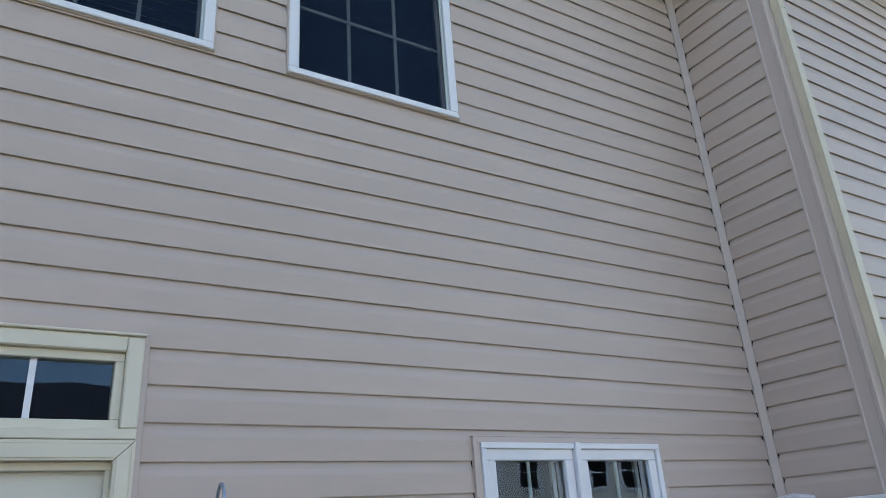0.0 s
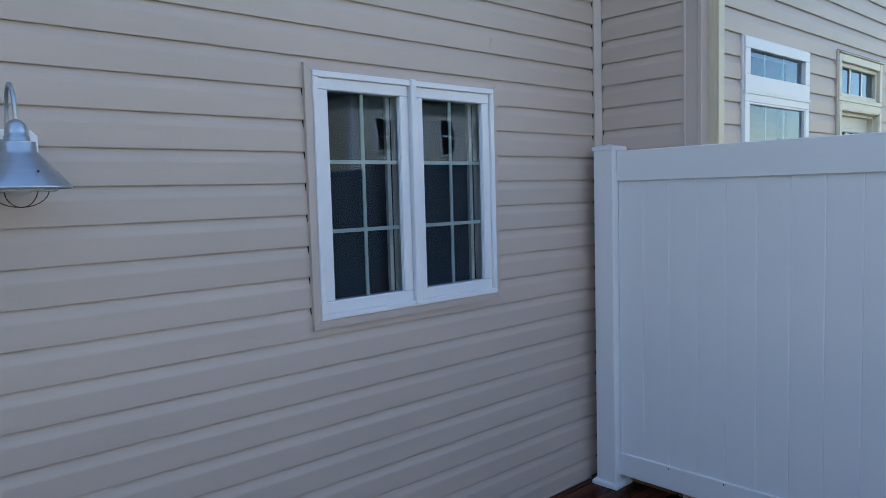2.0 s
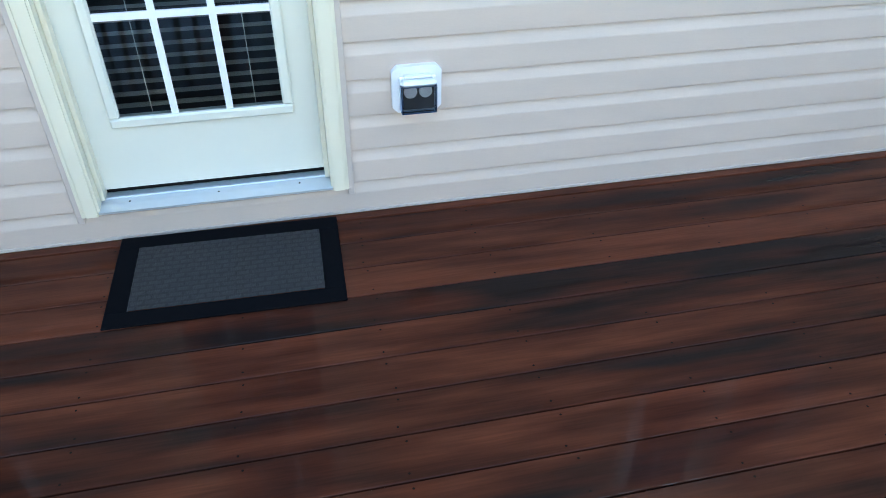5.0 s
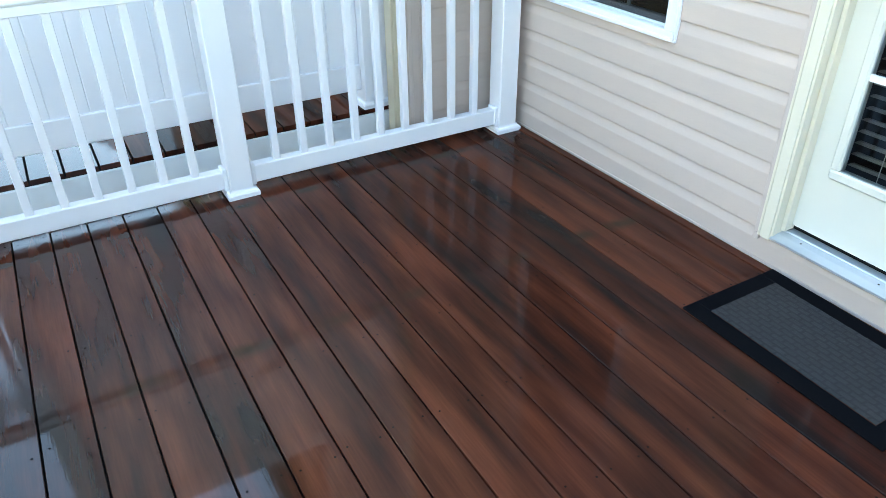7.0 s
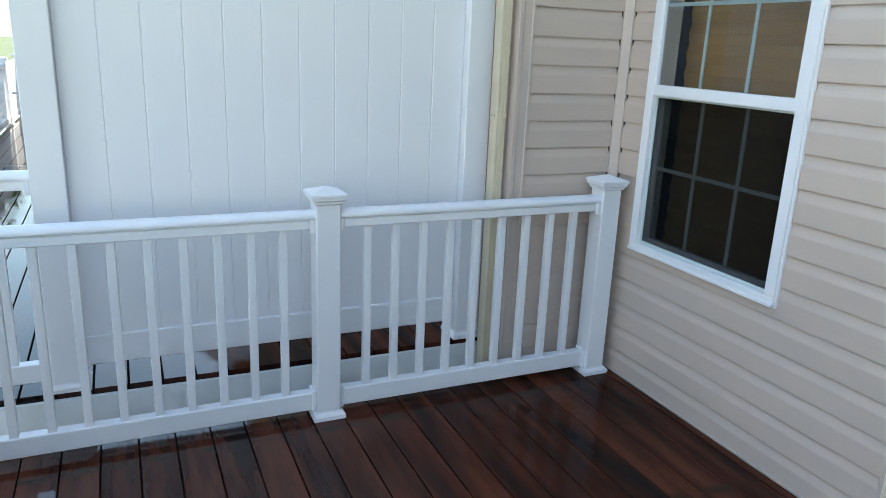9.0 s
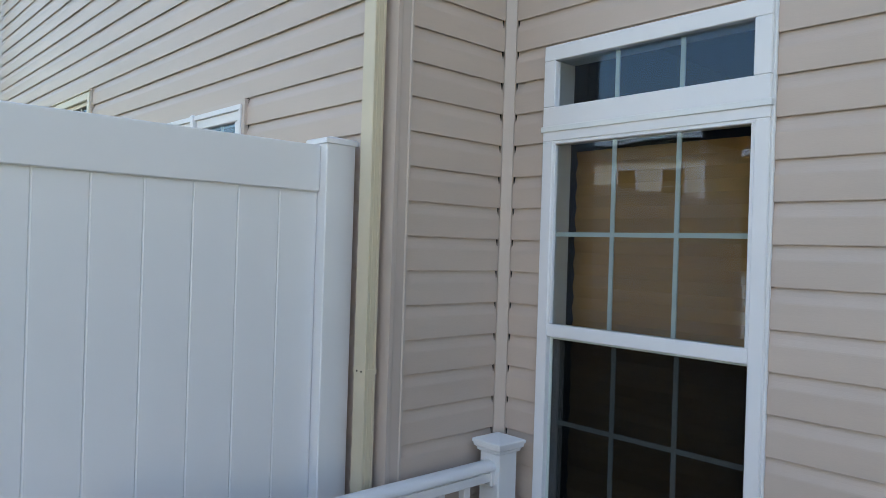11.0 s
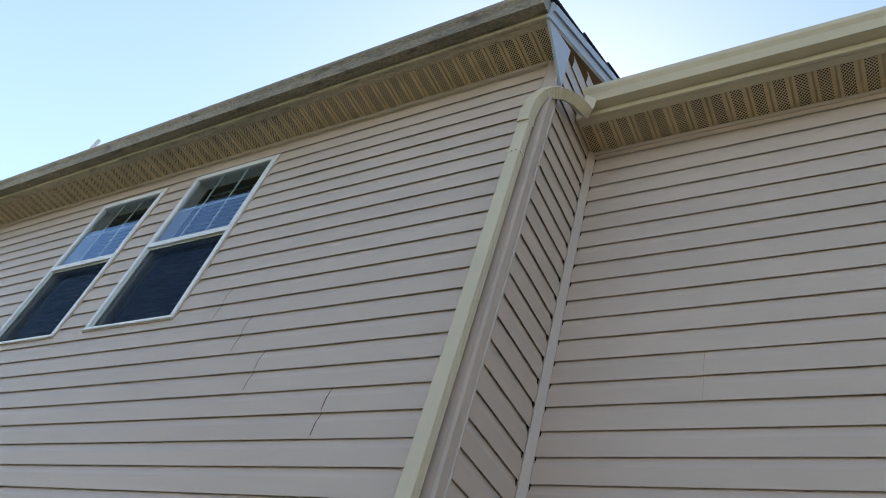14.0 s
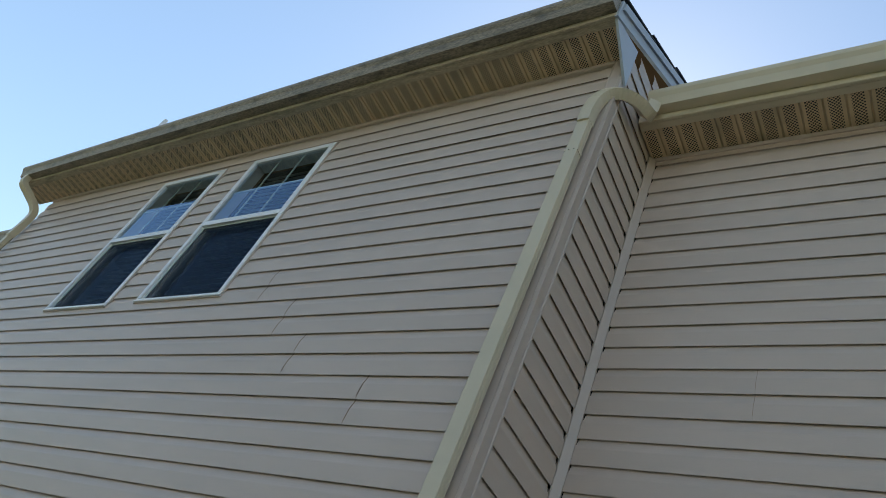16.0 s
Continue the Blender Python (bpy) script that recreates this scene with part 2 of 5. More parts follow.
SIDING = shader("tan_vinyl_siding", (0.531, 0.427, 0.364), 0.42, vary=0.035, grain=0.012, scale=1.7, bump=0.00025, bump_scale=140, stain=0.10, stain_color=(0.33, 0.30, 0.27), random_tone=0.018, stretch=(0.5, 1, 3), spec=0.4)
SIDING_TRIM = shader("tan_vinyl_trim", (0.52, 0.425, 0.372), 0.4, vary=0.03, bump=0.0001)
# brown imitates the warm shade in the slots under the laps
BACKING = shader("shade_brown_backing", (0.21, 0.115, 0.048), 0.9, spec=0.1)
WHITE = shader("white_vinyl", (0.765, 0.75, 0.765), 0.33, vary=0.015, scale=2.0, bump=0.00008, bump_scale=60)
WHITE_OLD = shader("weathered_white_vinyl", (0.76, 0.76, 0.76), 0.4, vary=0.03, stain=0.18, stain_color=(0.5, 0.47, 0.42), bump=0.0001)
CREAM = shader("cream_paint", (0.70, 0.635, 0.50), 0.42, vary=0.03, stain=0.10, stain_color=(0.5, 0.46, 0.36), bump=0.00015, bump_scale=50)
DOOR_PAINT = shader("cream_door_paint", (0.66, 0.635, 0.55), 0.4, vary=0.02, bump=0.0001, bump_scale=60)
SPOUT = shader("cream_aluminium", (0.60, 0.51, 0.37), 0.38, vary=0.04, stain=0.18, stain_color=(0.40, 0.36, 0.25), bump=0.0001)
GUTTER_OLD = shader("stained_gutter", (0.25, 0.20, 0.145), 0.5, vary=0.2, grain=0.45, bump_scale=38, stain=0.9, stain_color=(0.075, 0.062, 0.042), bump=0.0002, stretch=(1, 3, 3))
FASCIA_OLD = shader("grimy_fascia", (0.44, 0.36, 0.25), 0.45, vary=0.1, grain=0.25, bump_scale=45, stain=0.8, stain_color=(0.12, 0.10, 0.06), bump=0.0002, stretch=(0.7, 3, 5))
SOFFIT = soffit_material("vented_soffit")
SHINGLE = shader("asphalt_shingle", (0.035, 0.035, 0.04), 0.9, vary=0.3, scale=30, bump=0.002, bump_scale=120)
# white boards with their bluish shade put into the colour
RAKE = shader("shade_blue_white_rake_board", (0.42, 0.45, 0.51), 0.45, vary=0.03)
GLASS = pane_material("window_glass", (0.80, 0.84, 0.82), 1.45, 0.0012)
SCREEN = screen_material("insect_screen", 0.5)
SCREEN_BLUE = screen_material("blue_grey_insect_screen", 0.42, (0.012, 0.021, 0.038))
GRILLE = shader("grille_bar", (0.55, 0.60, 0.58), 0.4, vary=0.03)
SHADE_TAN = shader("tan_window_shade", (0.38, 0.20, 0.065), 0.8, vary=0.08, stretch=(1, 1, 12))
BLIND = shader("blind_slat", (0.50, 0.44, 0.38), 0.5, vary=0.08, random_tone=0.1)
BLIND_PALE = shader("pale_blind_slat", (0.44, 0.46, 0.41), 0.5, vary=0.08)
# near black: the dimness of the rooms is put into the wall colour
ROOM = shader("shade_dark_room_wall", (0.045, 0.042, 0.04), 0.8)
DECK = deck_material("red_brown_deck_board", 0.58, 0.08, 0.14, marks=((-1.84, 0.035), (-0.90, 0.04)), film_from=-1.6)
DECK_DULL = deck_material("dull_brown_deck_board", 0.3, 0.3, 0.1)
DECK_GREY = deck_material("wet_neighbour_deck_board", 0.42, 0.05, 0.26, dry_from=-2.0)
ALUMINIUM = shader("sill_aluminium", (0.62, 0.65, 0.68), 0.35, metal=0.6, vary=0.05, stain=0.25, stain_color=(0.3, 0.3, 0.3), bump=0.0001)
GALVANISED = shader("brushed_galvanised_steel", (0.42, 0.46, 0.52), 0.34, metal=0.85, vary=0.06, scale=8, stretch=(1, 1, 9), bump=0.0001)
DARK_METAL = shader("dark_wire", (0.05, 0.045, 0.04), 0.4, metal=0.7)
RUBBER = shader("black_rubber", (0.0045, 0.0045, 0.0055), 0.9, vary=0.1, bump=0.0003, spec=0.02)
CARPET = shader("grey_ribbed_carpet", (0.030, 0.028, 0.029), 0.6, vary=0.12, bump=0.002, bump_scale=220, stretch=(1, 0.25, 1), spec=0.05)
weave = CARPET.node_tree                       # the pile is pressed into staggered blocks
bricks, lift, spot, damp = (weave.nodes.new("ShaderNode" + k) for k in ("TexBrick", "Bump", "TexCoord", "MapRange"))
bricks.inputs["Scale"].default_value, bricks.inputs["Mortar Size"].default_value = 11.0, 0.05
bricks.inputs["Color1"].default_value, bricks.inputs["Color2"].default_value, bricks.inputs["Mortar"].default_value = (1, 1, 1, 1), (0.7, 0.7, 0.7, 1), (0, 0, 0, 1)
lift.inputs["Distance"].default_value = 0.0018
damp.inputs["To Min"].default_value, damp.inputs["To Max"].default_value = 0.12, 0.26
weave.links.new(spot.outputs["Object"], bricks.inputs["Vector"])
weave.links.new(bricks.outputs["Color"], lift.inputs["Height"])
weave.links.new(weave.nodes["Principled BSDF"].inputs["Normal"].links[0].from_socket, lift.inputs["Normal"])
weave.links.new(lift.outputs[0], weave.nodes["Principled BSDF"].inputs["Normal"])
weave.links.new(bricks.outputs["Color"], damp.inputs["Value"])
weave.links.new(damp.outputs[0], weave.nodes["Principled BSDF"].inputs["Specular IOR Level"])
SLATE = shader("grey_plastic", (0.16, 0.17, 0.18), 0.5)
SLATE_DARK = shader("dark_grey_plastic", (0.045, 0.045, 0.045), 0.4)
PALE_GREY = shader("pale_grey_plastic", (0.42, 0.45, 0.47), 0.5, vary=0.05)
BLACK = shader("black_gap", (0.01, 0.01, 0.01), 0.8, spec=0.05)
CLEAR_LID = pane_material("clear_plastic_lid", (0.84, 0.85, 0.86), 1.2, 0.0)
SCREW = shader("dark_screw_head", (0.010, 0.007, 0.006), 0.9, spec=0.02)
GRASS = shader("lawn", (0.065, 0.085, 0.035), 0.9, vary=0.3, scale=0.8, bump=0.02, bump_scale=25)
FAR_SIDING = shader("sunlit_beige_siding", (0.66, 0.60, 0.50), 0.5, vary=0.05)
BARK = shader("bark", (0.10, 0.075, 0.05), 0.9, vary=0.3, bump=0.01, bump_scale=20)
LEAF = shader("leaf", (0.06, 0.10, 0.025), 0.6, vary=0.35, scale=1.5)


# ---------------------------------------------------------------- mesh helpers
def part(name, bm, material, parent=None, label="", smooth=False):
    """One bmesh becomes one mesh object, under a thing or a part where one is given."""
    me = bpy.data.meshes.new(name)
    bm.to_mesh(me)
    bm.free()
    me.materials.append(material)
    if smooth:
        me.shade_smooth()
    ob = new(name, me)
    if parent is not None:
        ob.parent = parent
    if label:
        ob["label"] = label
    return ob


def holder(name, m, label="", category="", group="", kind=""):
    ob = new(name)
    ob.empty_display_size = 0.1
    ob.matrix_world = m
    return tagged(ob, label, category, group, kind)


def box(bm, x0, y0, z0, x1, y1, z1, bevel=0.0):
    made = bmesh.ops.create_cube(bm, size=1.0, matrix=Matrix.Translation(((x0 + x1) / 2, (y0 + y1) / 2, (z0 + z1) / 2)) @ Matrix.Diagonal((abs(x1 - x0), abs(y1 - y0), abs(z1 - z0), 1)))
    if bevel:
        edges = list({e for v in made["verts"] for e in v.link_edges})
        bmesh.ops.bevel(bm, geom=edges, offset=bevel, segments=1, affect="EDGES", profile=0.5)
    return bm


def boxes(rows, bevel=0.0):
    bm = bmesh.new()
    for r in rows:
        box(bm, *r, bevel=bevel)
    return bm


def extrude(points, a, b, axis="x"):
    """A closed outline of two coordinates, drawn out from a to b along an axis."""
    bm = bmesh.new()
    place = {"x": lambda p, s: (s, p[0], p[1]), "y": lambda p, s: (p[0], s, p[1]), "z": lambda p, s: (p[0], p[1], s)}[axis]
    ends = [[bm.verts.new(place(p, s)) for p in points] for s in (a, b)]
    count = len(points)
    for i in range(count):
        bm.faces.new((ends[0][i], ends[0][(i + 1) % count], ends[1][(i + 1) % count], ends[1][i]))
    bm.faces.new(ends[0][::-1])
    bm.faces.new(ends[1])
    bmesh.ops.recalc_face_normals(bm, faces=bm.faces)
    return bm


def turned(profile, steps=24, arc=2 * math.pi, closed=True):
    """A round body from rows of radius and height about the z axis."""
    bm = bmesh.new()
    rings = [[bm.verts.new((r * math.cos(i * arc / steps), r * math.sin(i * arc / steps), z)) for i in range(steps)] for r, z in profile]
    for a, b in zip(rings, rings[1:]):
        for i in range(steps):
            bm.faces.new((a[i], a[(i + 1) % steps], b[(i + 1) % steps], b[i]))
    if closed:
        for ring in (rings[0][::-1], rings[-1]):
            if len({tuple(round(c, 6) for c in v.co) for v in ring}) > 2:
                bm.faces.new(ring)
    bmesh.ops.remove_doubles(bm, verts=bm.verts, dist=1e-6)
    bmesh.ops.recalc_face_normals(bm, faces=bm.faces)
    return bm


def swept(path, section, swell=None):
    """A closed section of (side, up) carried along a path of points. swell: its size at each point."""
    bm = bmesh.new()
    path = [Vector(p) for p in path]
    rings, side = [], None
    for i, p in enumerate(path):
        way = (path[min(i + 1, len(path) - 1)] - path[max(i - 1, 0)]).normalized()
        if side is None:
            side = way.orthogonal().normalized() if abs(way.z) < 0.9 else Vector((1, 0, 0))
        side = (side - way * side.dot(way)).normalized()
        up = way.cross(side)
        k = swell[i] if swell else 1.0
        rings.append([bm.verts.new(p + side * a * k + up * b * k) for a, b in section])
    for r, q in zip(rings, rings[1:]):
        for i in range(len(section)):
            bm.faces.new((r[i], r[(i + 1) % len(section)], q[(i + 1) % len(section)], q[i]))
    bm.faces.new(rings[0][::-1])
    bm.faces.new(rings[-1])
    bmesh.ops.recalc_face_normals(bm, faces=bm.faces)
    return bm


def circle(radius, steps=8):
    return [(radius * math.cos(2 * math.pi * i / steps), radius * math.sin(2 * math.pi * i / steps)) for i in range(steps)]


# ---------------------------------------------------------------- walls and siding
COURSE = 0.127
WALL_N = -0.58        # face of the neighbours' walls, which stand forward
WALL_R = -0.64        # the house on the right stands further forward
LEFT, RIGHT = -2.085, 3.755
PROFILE = ((0.0, 0.0108), (0.002, 0.0115), (0.012, 0.0116), (0.045, 0.0113), (0.078, 0.0110), (0.083, 0.0104), (0.090, 0.0085), (0.102, 0.0053), (0.115, 0.0025), (0.127, 0.0008))


def cut(span, openings):
    """What is left of a span when others are taken out of it."""
    left = [span]
    for a, b in openings:
        left = [p for lo, hi in left for p in ((lo, min(hi, a)), (max(lo, b), hi)) if p[1] - p[0] > 0.004]
    return left


def backing(name, u0, u1, z0, z1, openings, m, label):
    """The wall behind the siding: a slab 12 cm thick with the openings through it."""
    us = sorted({u0, u1, *(v for o in openings for v in o[:2])})
    bm = bmesh.new()
    for a, b in zip(us, us[1:]):
        for lo, hi in cut((z0, z1), [(o[2], o[3]) for o in openings if o[0] < (a + b) / 2 < o[1]]):
            box(bm, a, 0.004, lo, b, 0.124, hi)
    ob = part(name, bm, BACKING)
    ob.matrix_world = m
    return tagged(ob, label, "wall", kind="structure")


def out_at(h):
    for (h0, a), (h1, b) in zip(PROFILE, PROFILE[1:]):
        if h <= h1:
            return a + (b - a) * (h - h0) / (h1 - h0)
    return PROFILE[-1][1]


def siding_strip(bm, u0, u1, k, lo, hi, lift, slant0, slant1):
    """One lap of a panel from u0 to u1, cut off at the heights lo and hi."""
    base = k * COURSE
    hs = [h for h, _ in PROFILE if lo < base + h < hi]
    hs = sorted({max(0.0, lo - base), *hs, min(COURSE, hi - base)})
    line = [(out_at(h) + lift, base + h) for h in hs]
    if lo <= base + 1e-6:
        line = [(0.0084 + lift, base + 0.020), (0.0092 + lift, base + 0.0002)] + line
    if hi >= base + COURSE - 1e-6:
        line.append((0.0004, base + COURSE + 0.012))
    ends = [[bm.verts.new((u + s * (z - base), -y, z)) for y, z in line] for u, s in ((u0, slant0), (u1, slant1))]
    for i in range(len(line) - 1):
        bm.faces.new((ends[0][i], ends[1][i], ends[1][i + 1], ends[0][i + 1]))


def siding(wall, u0, u1, z0, z1, openings, seams, m, gap=0.0032):
    """Panels two laps high. seams: for a row's first lap, the places of its butt joints and their slant."""
    top = math.ceil(z1 / COURSE)
    rows = [(0, 1)] + [(k, min(k + 2, top)) for k in range(1, top, 2)]
    for first, last in rows:
        joints = sorted(seams.get(first, []))
        edges = [(u0, 0.0)] + joints + [(u1, 0.0)]
        for i, ((a, sa), (b, sb)) in enumerate(zip(edges, edges[1:])):
            over = -gap if i else 0.0
            us = sorted({a, b, *(v for o in openings for v in o[:2] if a < v < b)})
            cells = []
            for p, q in zip(us, us[1:]):
                laps = []
                for k in range(first, last):
                    spans = cut((max(z0, k * COURSE), min(z1, (k + 1) * COURSE)), [(o[2], o[3]) for o in openings if o[0] < (p + q) / 2 < o[1]])
                    laps += [(k, lo, hi) for lo, hi in spans]
                cells.append((p, q, laps))
            groups, current = [], []
            for c in cells:
                if c[2]:
                    current.append(c)
                elif current:
                    groups.append(current)
                    current = []
            if current:
                groups.append(current)
            for g in groups:
                bm = bmesh.new()
                for p, q, laps in g:
                    for k, lo, hi in laps:
                        at_joint = p == a and i > 0
                        siding_strip(bm, p - (over if at_joint else 0), q, k, lo, hi, 0.0016 if i % 2 else 0.0, sa if at_joint else 0.0, sb if q == b and i < len(edges) - 2 else 0.0)
                bmesh.ops.recalc_face_normals(bm, faces=bm.faces)
                part("siding_panel", bm, SIDING, wall)


def vertical_trim(name, points, x, y, z0, z1, material, label):
    ob = part(name, extrude([(x + a, y + b) for a, b in points], z0, z1, "z"), material)
    return tagged(ob, label, "trim", kind="structure")


# openings of the home wall: u0, u1, z0, z1
TALL = (-1.871, -0.997, 0.680, 2.522)
DOOR = (-0.449, 0.437, 0.085, 2.568)
CASE = (1.755, 2.862, 1.180, 2.252)
UP_L = (-0.224, 0.598, 3.826, 5.412)
UP_R = (0.926, 1.820, 3.822, 5.412)
HOME = [TALL, DOOR, CASE, UP_L, UP_R]
HOME_CLAD = [TALL, (*DOOR[:2], 0.114, DOOR[3]), CASE, UP_L, UP_R]   # the lowest lap runs on under the door
TOP_HOME, TOP_N = 5.525, 5.745
wall_home = backing("wall_home", LEFT, RIGHT, -0.3, TOP_HOME, HOME, Matrix(), "back wall of the house clad in tan vinyl siding")
siding(wall_home, LEFT, RIGHT, 0.012, TOP_HOME, HOME_CLAD, {29: [(-1.343, 0.0)]}, Matrix(), 0.0016)

# the neighbour on the left
shift_n = Matrix.Translation((0, WALL_N, 0))
NU_1 = (-5.133, -4.250, 4.002, 5.552)
NU_2 = (-6.306, -5.468, 3.988, 5.525)
N_CASE = (-4.316, -3.206, 1.347, 2.407)
N_DOOR = (-6.45, -5.54, 0.25, 2.77)
N_LEFT = -8.55
left_open = [NU_1, NU_2, N_CASE, N_DOOR]
wall_left = backing("wall_left_neighbour", N_LEFT, LEFT, -0.3, TOP_N, left_open, shift_n, "projecting rear wall of the neighbouring house in tan siding")
siding(wall_left, N_LEFT, LEFT, 0.012, TOP_N, left_open,
       {25: [(-5.82, 0.0), (-2.770, 0.0)], 27: [(-6.42, 0.0), (-3.322, 0.0)], 29: [(-6.9, 0.0), (-3.570, 0.0)], 31: [(-7.3, 0.0), (-3.880, 0.0)], 23: [(-5.22, 0.0)], 21: [(-4.797, 0.0)], 17: [(-3.3, 0.0)], 41: [(-3.9, 0.0)]}, shift_n)
# the neighbour on the right
shift_r = Matrix.Translation((0, WALL_R, 0.027))
RN_WIN = (4.220, 5.132, 0.775, 2.530)        # heights above this wall's lowest lap
RN_DOOR = (5.66, 6.57, 0.15, 2.62)
right_open = [RN_WIN, RN_DOOR]
wall_right = backing("wall_right_neighbour", RIGHT, 9.6, -0.3, TOP_N - 0.06, right_open, shift_r, "projecting rear wall of the house next door in tan siding")
siding(wall_right, RIGHT, 9.6, 0.012, TOP_N - 0.06, right_open, {27: [(5.2, 0.0)]}, shift_r)
# the next home along, set back again
wall_far = backing("wall_far_left", -14.2, N_LEFT, -0.3, TOP_HOME, [], Matrix(), "set-back rear wall of the next house along in tan siding")
siding(wall_far, -14.2, N_LEFT, 0.012, TOP_HOME, [], {}, Matrix())
# short returns between home and neighbours
turn_l = Matrix(((0, -1, 0, LEFT), (1, 0, 0, 0), (0, 0, 1, 0), (0, 0, 0, 1)))     # u runs along y, face towards +x
turn_r = Matrix(((0, 1, 0, RIGHT), (-1, 0, 0, 0), (0, 0, 1, 0.028), (0, 0, 0, 1)))    # face towards -x
wall_return_left = backing("wall_return_left", WALL_N + 0.14, 4.5, -0.3, TOP_N, [], turn_l, "side return wall in tan siding beside the corner post")
siding(wall_return_left, WALL_N, 4.5, 0.012, TOP_N, [], {}, turn_l)
SLOPE = 0.635                                    # rise of the roofs
for k in range(45, 60):                        # gable above the eave, row by row
    siding(wall_return_left, WALL_N + max(0.0, k * COURSE - TOP_N - 0.02) / SLOPE, 4.5, max(TOP_N, k * COURSE), (k + 1) * COURSE, [(-9, 9, -1, max(TOP_N, k * COURSE))], {}, turn_l)
wall_return_right = backing("wall_return_right", -0.13, -WALL_R - 0.14, -0.3, TOP_N - 0.03, [], turn_r, "side return wall in tan siding next to the fence")
siding(wall_return_right, 0.0, -WALL_R, 0.012, TOP_N - 0.03, [], {}, turn_r)


# ---------------------------------------------------------------- corner posts and trim
Z_IN = 5.52
INNER = [(0.003, 0.003), (0.036, 0.003), (0.036, 0.013), (0.049, 0.013), (0.049, 0.018), (0.019, 0.045), (0.013, 0.045), (0.013, 0.034), (0.003, 0.034)]     # away from the return, away from the wall
left_inner = vertical_trim("trim_inside_corner", [(a, -b) for a, b in INNER], LEFT, 0.0, 0.01, Z_IN, SIDING_TRIM, "tan vinyl inside corner post")
right_inner = vertical_trim("trim_inside_corner_right", [(-a, -b) for a, b in INNER], RIGHT, 0.0, 0.01, Z_IN, SIDING_TRIM, "tan vinyl inside corner post")
for trim, x, s in ((left_inner, LEFT, 1), (right_inner, RIGHT, -1)):      # black strips paint the shade of the open channel beside the laps' ends
    part("slot_shade_strip", boxes([(x + s * 0.0492, -0.0060, 0.012, x + s * 0.0518, -0.0004, Z_IN)]), BLACK, trim)
    part("slot_shade_strip", boxes([(x + s * 0.0004, -0.0478, 0.012, x + s * 0.0060, -0.0452, Z_IN)]), BLACK, trim)
POST = [(0.0, 0.0), (0.0, -0.020), (0.004, -0.022), (0.010, -0.018), (0.062, -0.018), (0.068, -0.024), (0.088, -0.024), (0.088, -0.006), (0.082, 0.0), (0.082, 0.038), (0.087, 0.042), (0.087, 0.050), (0.070, 0.052), (0.068, 0.0)]
# profile is drawn for an outside corner whose faces look towards -y and +x
vertical_trim("trim_outside_corner", [(a - 0.068, b) for a, b in POST], LEFT, WALL_N, 0.0, 3.835, SIDING_TRIM, "tan vinyl outside corner post with a lapped joint")
vertical_trim("trim_outside_corner_upper", [(a * 1.02 - 0.0695, b * 1.03) for a, b in POST], LEFT, WALL_N, 3.820, TOP_N, SIDING_TRIM, "upper length of the tan vinyl outside corner post")
vertical_trim("trim_outside_corner_right", [(0.068 - a, b * 1.7 if b > 0 else b) for a, b in POST], RIGHT, WALL_R, 0.0, 3.866, SIDING_TRIM, "tan vinyl outside corner post with a lapped joint")
vertical_trim("trim_outside_corner_right_upper", [(0.0695 - a * 1.02, b * 1.75 if b > 0 else b * 1.03) for a, b in POST], RIGHT, WALL_R, 3.851, TOP_N, SIDING_TRIM, "upper length of the tan vinyl outside corner post")
for x0, x1, y, z, n in ((LEFT + 0.03, RIGHT - 0.03, -0.016, TOP_HOME - 0.03, "home"), (N_LEFT, LEFT - 0.07, WALL_N - 0.016, TOP_N - 0.03, "left"), (RIGHT + 0.07, 9.6, WALL_R - 0.016, TOP_N - 0.03, "right")):
    tagged(part("trim_eave_" + n, extrude([(y + 0.014, z), (y - 0.004, z + 0.004), (y - 0.008, z + 0.028), (y + 0.014, z + 0.03)], x0, x1), SIDING_TRIM), "tan finishing strip under the eave", "trim", kind="structure")
tagged(part("trim_base", boxes([(LEFT + 0.03, -0.0165, 0.002, RIGHT - 0.12, -0.002, 0.012)]), SIDING_TRIM), "tan starter strip above the deck", "trim", kind="structure")


# ---------------------------------------------------------------- windows
def frame_ring(bm, u0, u1, z0, z1, w, y0, y1, bottom=None, bevel=0.003):
    """Four bars round an opening, the uprights between the head and the sill."""
    b = w if bottom is None else bottom
    box(bm, u0, y0, z1 - w, u1, y1, z1, bevel)
    box(bm, u0, y0, z0, u1, y1, z0 + b, bevel)
    box(bm, u0, y0, z0 + b, u0 + w, y1, z1 - w, bevel)
    box(bm, u1 - w, y0, z0 + b, u1, y1, z1 - w, bevel)
    return bm


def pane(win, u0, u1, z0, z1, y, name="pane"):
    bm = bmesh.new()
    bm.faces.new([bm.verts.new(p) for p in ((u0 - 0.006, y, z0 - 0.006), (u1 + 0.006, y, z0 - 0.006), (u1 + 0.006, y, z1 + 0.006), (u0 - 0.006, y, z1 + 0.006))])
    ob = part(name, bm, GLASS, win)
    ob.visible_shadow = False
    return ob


def grille(win, u0, u1, z0, z1, y, columns, rows, w=0.016, material=None):
    for i in range(1, columns):
        u = u0 + (u1 - u0) * i / columns
        part("grille_bar", boxes([(u - w / 2, y, z0, u + w / 2, y + 0.006, z1)]), material or GRILLE, win)
    for j in range(1, rows):
        z = z0 + (z1 - z0) * j / rows
        part("grille_bar", boxes([(u0, y - 0.0015, z - w / 2, u1, y + 0.0075, z + w / 2)]), material or GRILLE, win)


